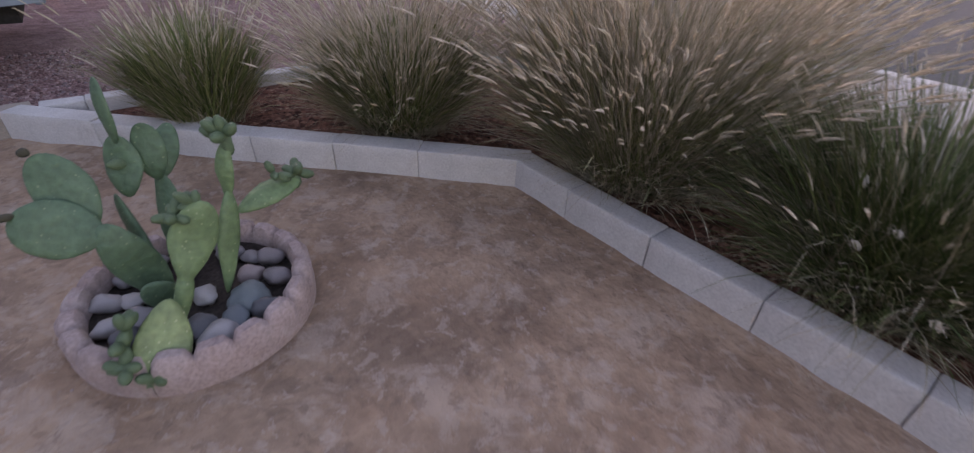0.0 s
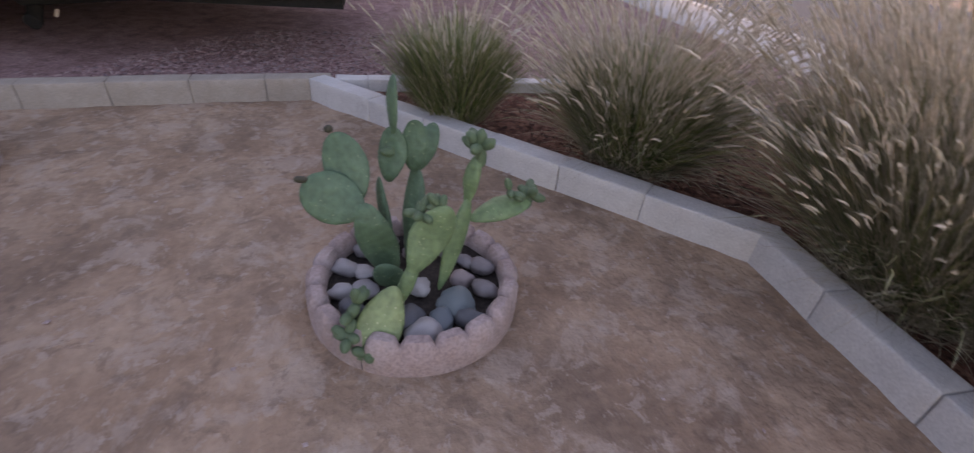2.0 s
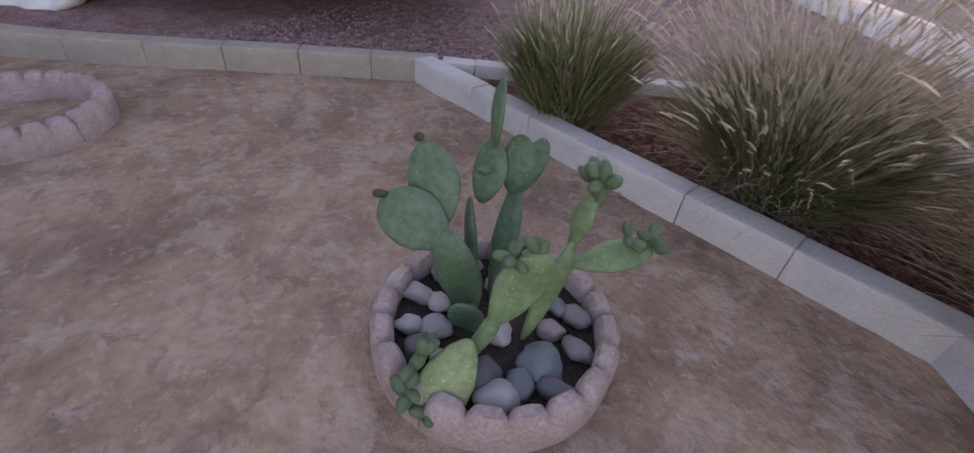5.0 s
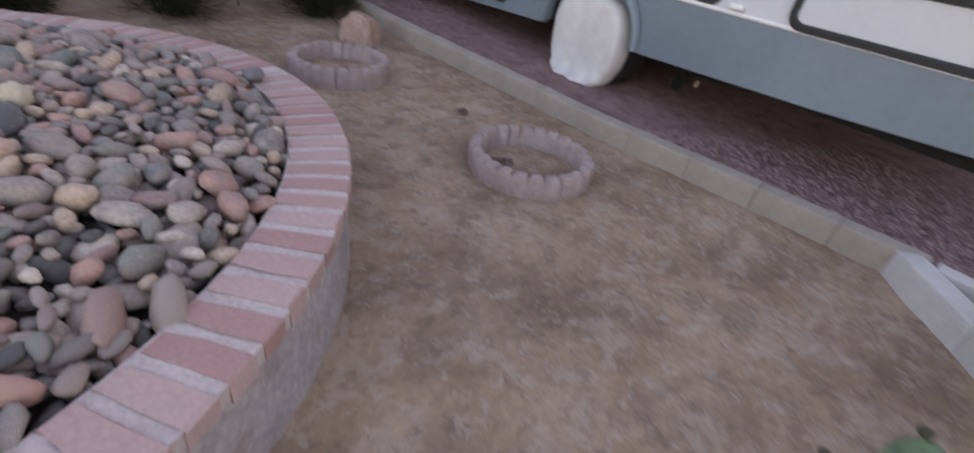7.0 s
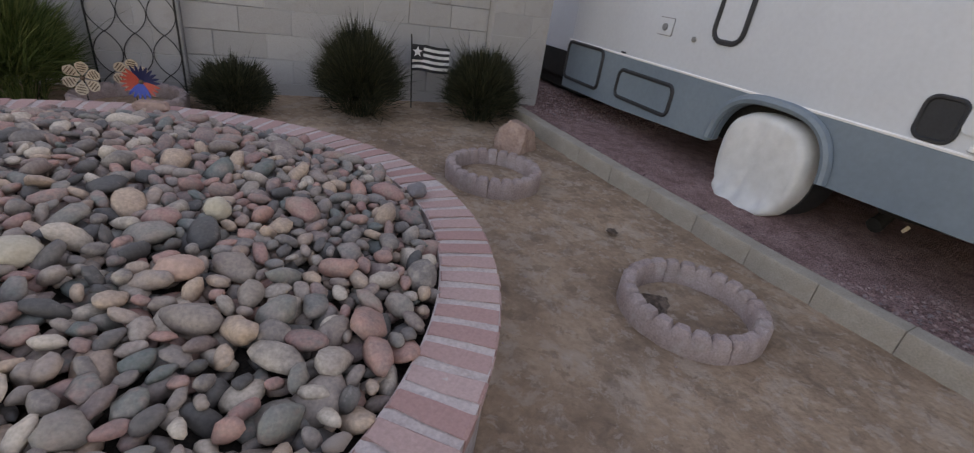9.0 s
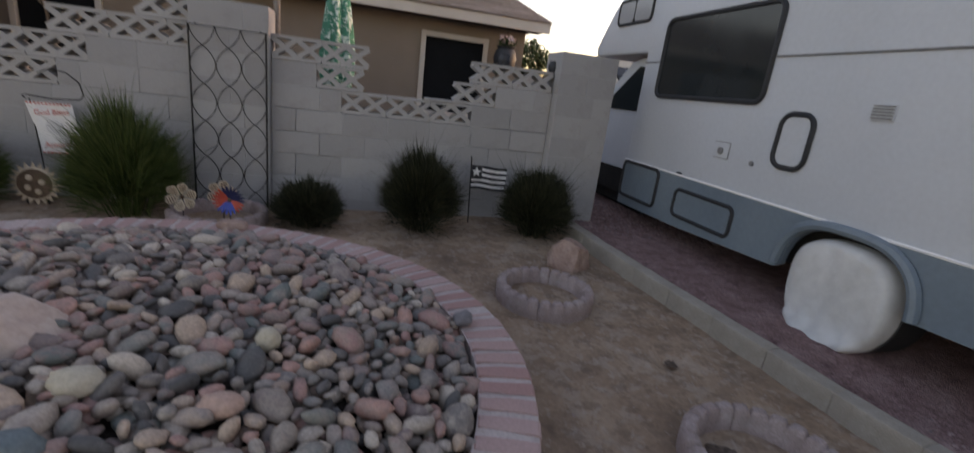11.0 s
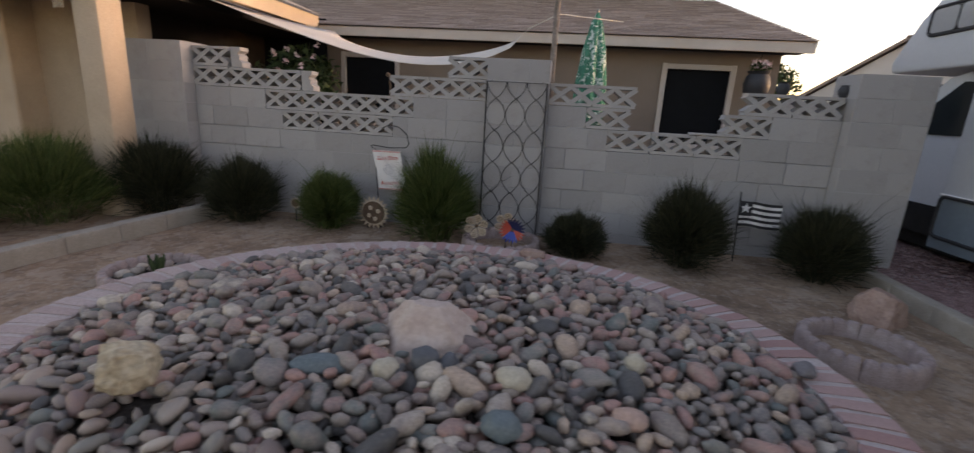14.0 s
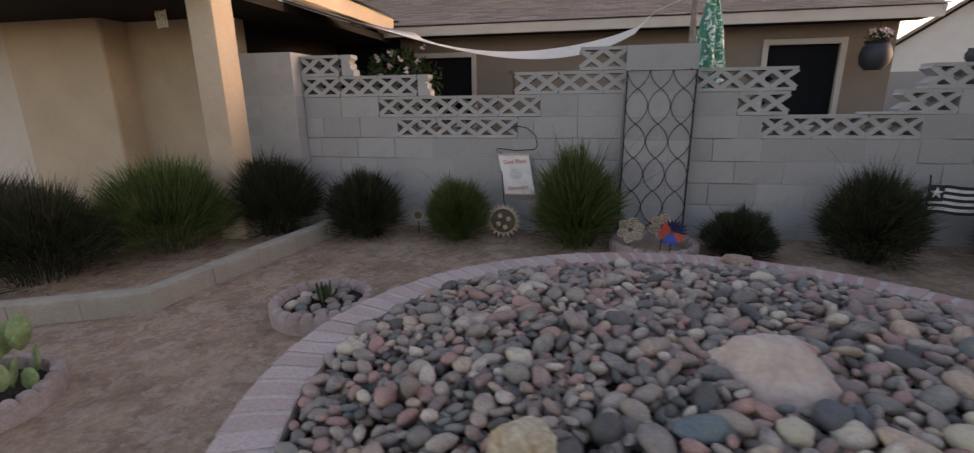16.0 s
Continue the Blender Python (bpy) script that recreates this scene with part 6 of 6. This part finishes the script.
part("arch_trim", sweep([(-0.03, y, z) for y, z in [arch_at(a, 0.04) for a in range(174, 5, -6)]], 0.035, 8), RV_GREY, rv, "moulded wheel arch")
part("underside", box((1.12, 2.6, 0.6), (2.0, 5.0, 0.36)), UNDER, rv, "dark underside")
part("axle", sweep([(0.2, WCY, 0.36), (2.0, WCY, 0.36)], 0.06, 8), UNDER, rv)
part("pipe", sweep([(0.35, 1.3, 0.42), (0.3, 2.0, 0.36), (0.5, 2.2, 0.4)], 0.035, 8), UNDER, rv)
part("seam", sweep([(-0.004, 0.02, 1.87), (-0.004, 3.65, 1.87)], 0.008, 6), POLE, rv, "grey belt moulding")
part("seam", sweep([(-0.004, 5.14, 1.87), (-0.004, 5.43, 1.87)], 0.006, 6), POLE, rv, "grey belt moulding")
part("seam", sweep([(-0.008, 0.0, 0.815), (-0.008, 5.44, 0.815)], 0.011, 6), WHITE, rv, "white moulding above the skirt")


def framed(name, outline, glass, label, rim=0.02, proud=0.0):
    w = part(name, along(outline, 0.02, -0.006 - proud), glass, rv, label, smooth=30)
    part("rubber_frame", sweep([(-0.008 - proud, y, z) for y, z in outline], rim, 6, closed=True), RUBBER, w, "black rubber frame")
    return w


framed("side_window", [(y - 0.45, z) for y, z in rounded(4.13, 1.53, 5.56, 2.27, 0.08, 4, -0.0)], GLASS, "large tinted side window", 0.022)
bunk = framed("bunk_window", rounded(5.48, 2.31, 6.2, 2.575, 0.06, 4, 0.0), GLASS, "small split bunk window in a black frame", 0.016)
for y0, y1 in ((5.5, 5.83), (5.86, 6.18)):
    part("pane", along(rounded(y0, 2.33, y1, 2.555, 0.045), 0.006, -0.012), BLIND, bunk, "grey glass pane with a drawn blind", smooth=30)
part("latch", box((-0.01, 4.445, 0.838), (0.014, 0.07, 0.014), bevel=0.003), RUBBER, rv, "small dark latch")
framed("locker_door", rounded(0.25, 0.83, 1.32, 1.09, 0.07), RV_WHITE, "white rear locker door in a black rubber frame", 0.024)
framed("access_door", rounded(3.17, 1.09, 3.44, 1.47, 0.09), RV_WHITE, "white access door in a black rubber frame", 0.02)
framed("locker_door", rounded(4.74, 0.42, 5.42, 0.8, 0.06), RV_GREY, "blue-grey locker door in black rubber", 0.018, 0.01)
framed("locker_door", rounded(3.66, 0.44, 4.42, 0.69, 0.06), RV_GREY, "blue-grey locker door in black rubber", 0.018, 0.01)
framed("hatch", rounded(1.75, 0.84, 1.93, 1.05, 0.05), RUBBER, "open black hatch", 0.012)
h = part("hatch", along(rounded(1.52, 0.91, 1.74, 1.06, 0.03), 0.02, -0.014), RV_WHITE, rv, "white hatch cover", smooth=30)
part("lock", box((-0.018, 1.63, 0.985), (0.01, 0.025, 0.025)), RUST, h)
vent = part("vent", along(rounded(2.68, 1.475, 2.82, 1.57, 0.008), 0.012, -0.01), RV_WHITE, rv, "white louvred vent", smooth=30)
for k in range(5):
    part("slat", box((-0.014, 2.75, 1.487 + k * 0.018), (0.012, 0.12, 0.007)), POLE, vent, smooth=0)
part("inlet_rim", along(rounded(3.884, 1.054, 4.066, 1.196, 0.014), 0.01, -0.005), POLE, rv, "grey seal round the inlet", smooth=30)
inlet = part("inlet", along(rounded(3.89, 1.06, 4.06, 1.19, 0.012), 0.012, -0.01), RV_WHITE, rv, "white service inlet", smooth=30)
part("cap", lathe([(0.03, 0), (0.028, 0.012), (0.01, 0.014)], 14), POLE, inlet, m=pose(-0.011, 3.975, 1.12, 0, -90, 0))
part("cap", lathe([(0.022, 0), (0.02, 0.012), (0.01, 0.014)], 14), POLE, rv, "small round cap", m=pose(-0.002, 3.62, 1.07, 0, -90, 0))
# wheel under a white cover
wheel = part("wheel", sweep([(0.1, WCY, 0.37), (0.34, WCY, 0.37)], 0.36, 32), RUBBER, rv, "black tyre")
bm = bmesh.new()
rings = []
for q, x in ((0.02, -0.05), (0.1, -0.05), (0.18, -0.05), (0.25, -0.05), (0.3, -0.048), (0.33, -0.042), (0.35, -0.02), (0.362, 0.03), (0.362, 0.12), (0.36, 0.3)):
    q *= 0.965
    ring = []
    for k in range(96):
        a = 2 * math.pi * k / 96
        y, z = q * math.cos(a), q * math.sin(a)
        if z > 0:
            square = 1 + 0.09 * math.sin(2 * a) ** 2
            y, z = y * square, z * square
        low = max(0.0, 0.12 - z) / 0.48
        fold = (0.004 + 0.014 * low) * math.sin(y * 44 + 2.5 * noise.noise(Vector((y * 5, z * 2, 1)))) + 0.016 * noise.noise(Vector((y * 4, z * 3, 4)))
        xx = x + fold * min(1.0, q * 4) * (1 if x < 0 else 0.3)
        if z < -0.2:
            d = (-z - 0.2) / 0.16
            xx -= 0.09 * d * (1 if x < 0.05 else 0.2)
            y *= 1 + (0.42 if y > 0 else 0.16) * d
            z = max(z, -0.325 + 0.012 * math.sin(y * 30))
        ring.append(bm.verts.new((xx, WCY + y, 0.372 + z)))
    rings.append(ring)
for a, b in zip(rings, rings[1:]):
    for k in range(96):
        bm.faces.new((a[k], a[(k + 1) % 96], b[(k + 1) % 96], b[k]))
bm.faces.new(rings[0])
bmesh.ops.recalc_face_normals(bm, faces=bm.faces)
part("wheel_cover", bm, FABRIC, rv, "wrinkled white vinyl wheel cover", smooth=180)
part("bracket", box((-0.02, 1.625, 0.852), (0.03, 0.08, 0.03), bevel=0.005), WHITE, rv, "small white bracket")
drain = part("drain_pipe", sweep([(0.7, 2.05, 0.42), (0.5, 2.05, 0.3), (0.44, 2.05, 0.22)], 0.045, 12), UNDER, rv, "grey drain pipe")
part("cap", lathe([(0.05, 0), (0.05, 0.03), (0.02, 0.036)], 16), UNDER, drain, "dark grey cap", m=pose(0.43, 2.05, 0.22, 0, -110, 0))
part("tag", box((0.36, 1.87, 0.28), (0.006, 0.02, 0.05), pose(0, 0, 0, 25, 0, 0)), PALE_METAL, rv, "pale hanging tag", smooth=0)
# cab
CAB = [(5.4, 0.38), (5.4, 1.93), (5.75, 1.95), (6.0, 1.9), (6.75, 1.32), (7.7, 1.16), (7.95, 1.0), (7.98, 0.45)]
bm = along(CAB, 1.9, 0.17)
part("cab", bm, RV_WHITE, rv, "white van cab", smooth=30)
part("cab_window", along([(5.5, 1.35), (5.5, 1.84), (5.78, 1.86), (6.55, 1.35)], 0.02, 0.155), GLASS, rv, "dark cab side window", smooth=0)
part("cab_skirt", along([(5.4, 0.36), (5.4, 0.66), (7.9, 0.62), (7.9, 0.36)], 0.03, 0.15), UNDER, rv, "dark lower cab trim", smooth=0)
# Added box and bumper keep low sun off the ground below the cab.
part("cab_light_stop", box((1.12, 6.65, 0.33), (1.7, 2.5, 0.3), bevel=0.03), UNDER, rv, "dark box added under the cab to stop low sun")
part("bumper", box((1.12, 7.98, 0.42), (1.95, 0.16, 0.3), bevel=0.04), UNDER, rv, "unseen dark front bumper added to stop low sun")
part("windscreen", box((1.12, 6.42, 1.63), (1.6, 0.02, 0.86), pose(0, 0, 0, -52, 0, 0)), GLASS, rv)
part("wheel", sweep([(0.22, 7.1, 0.36), (0.48, 7.1, 0.36)], 0.35, 28), RUBBER, rv, "black front tyre")
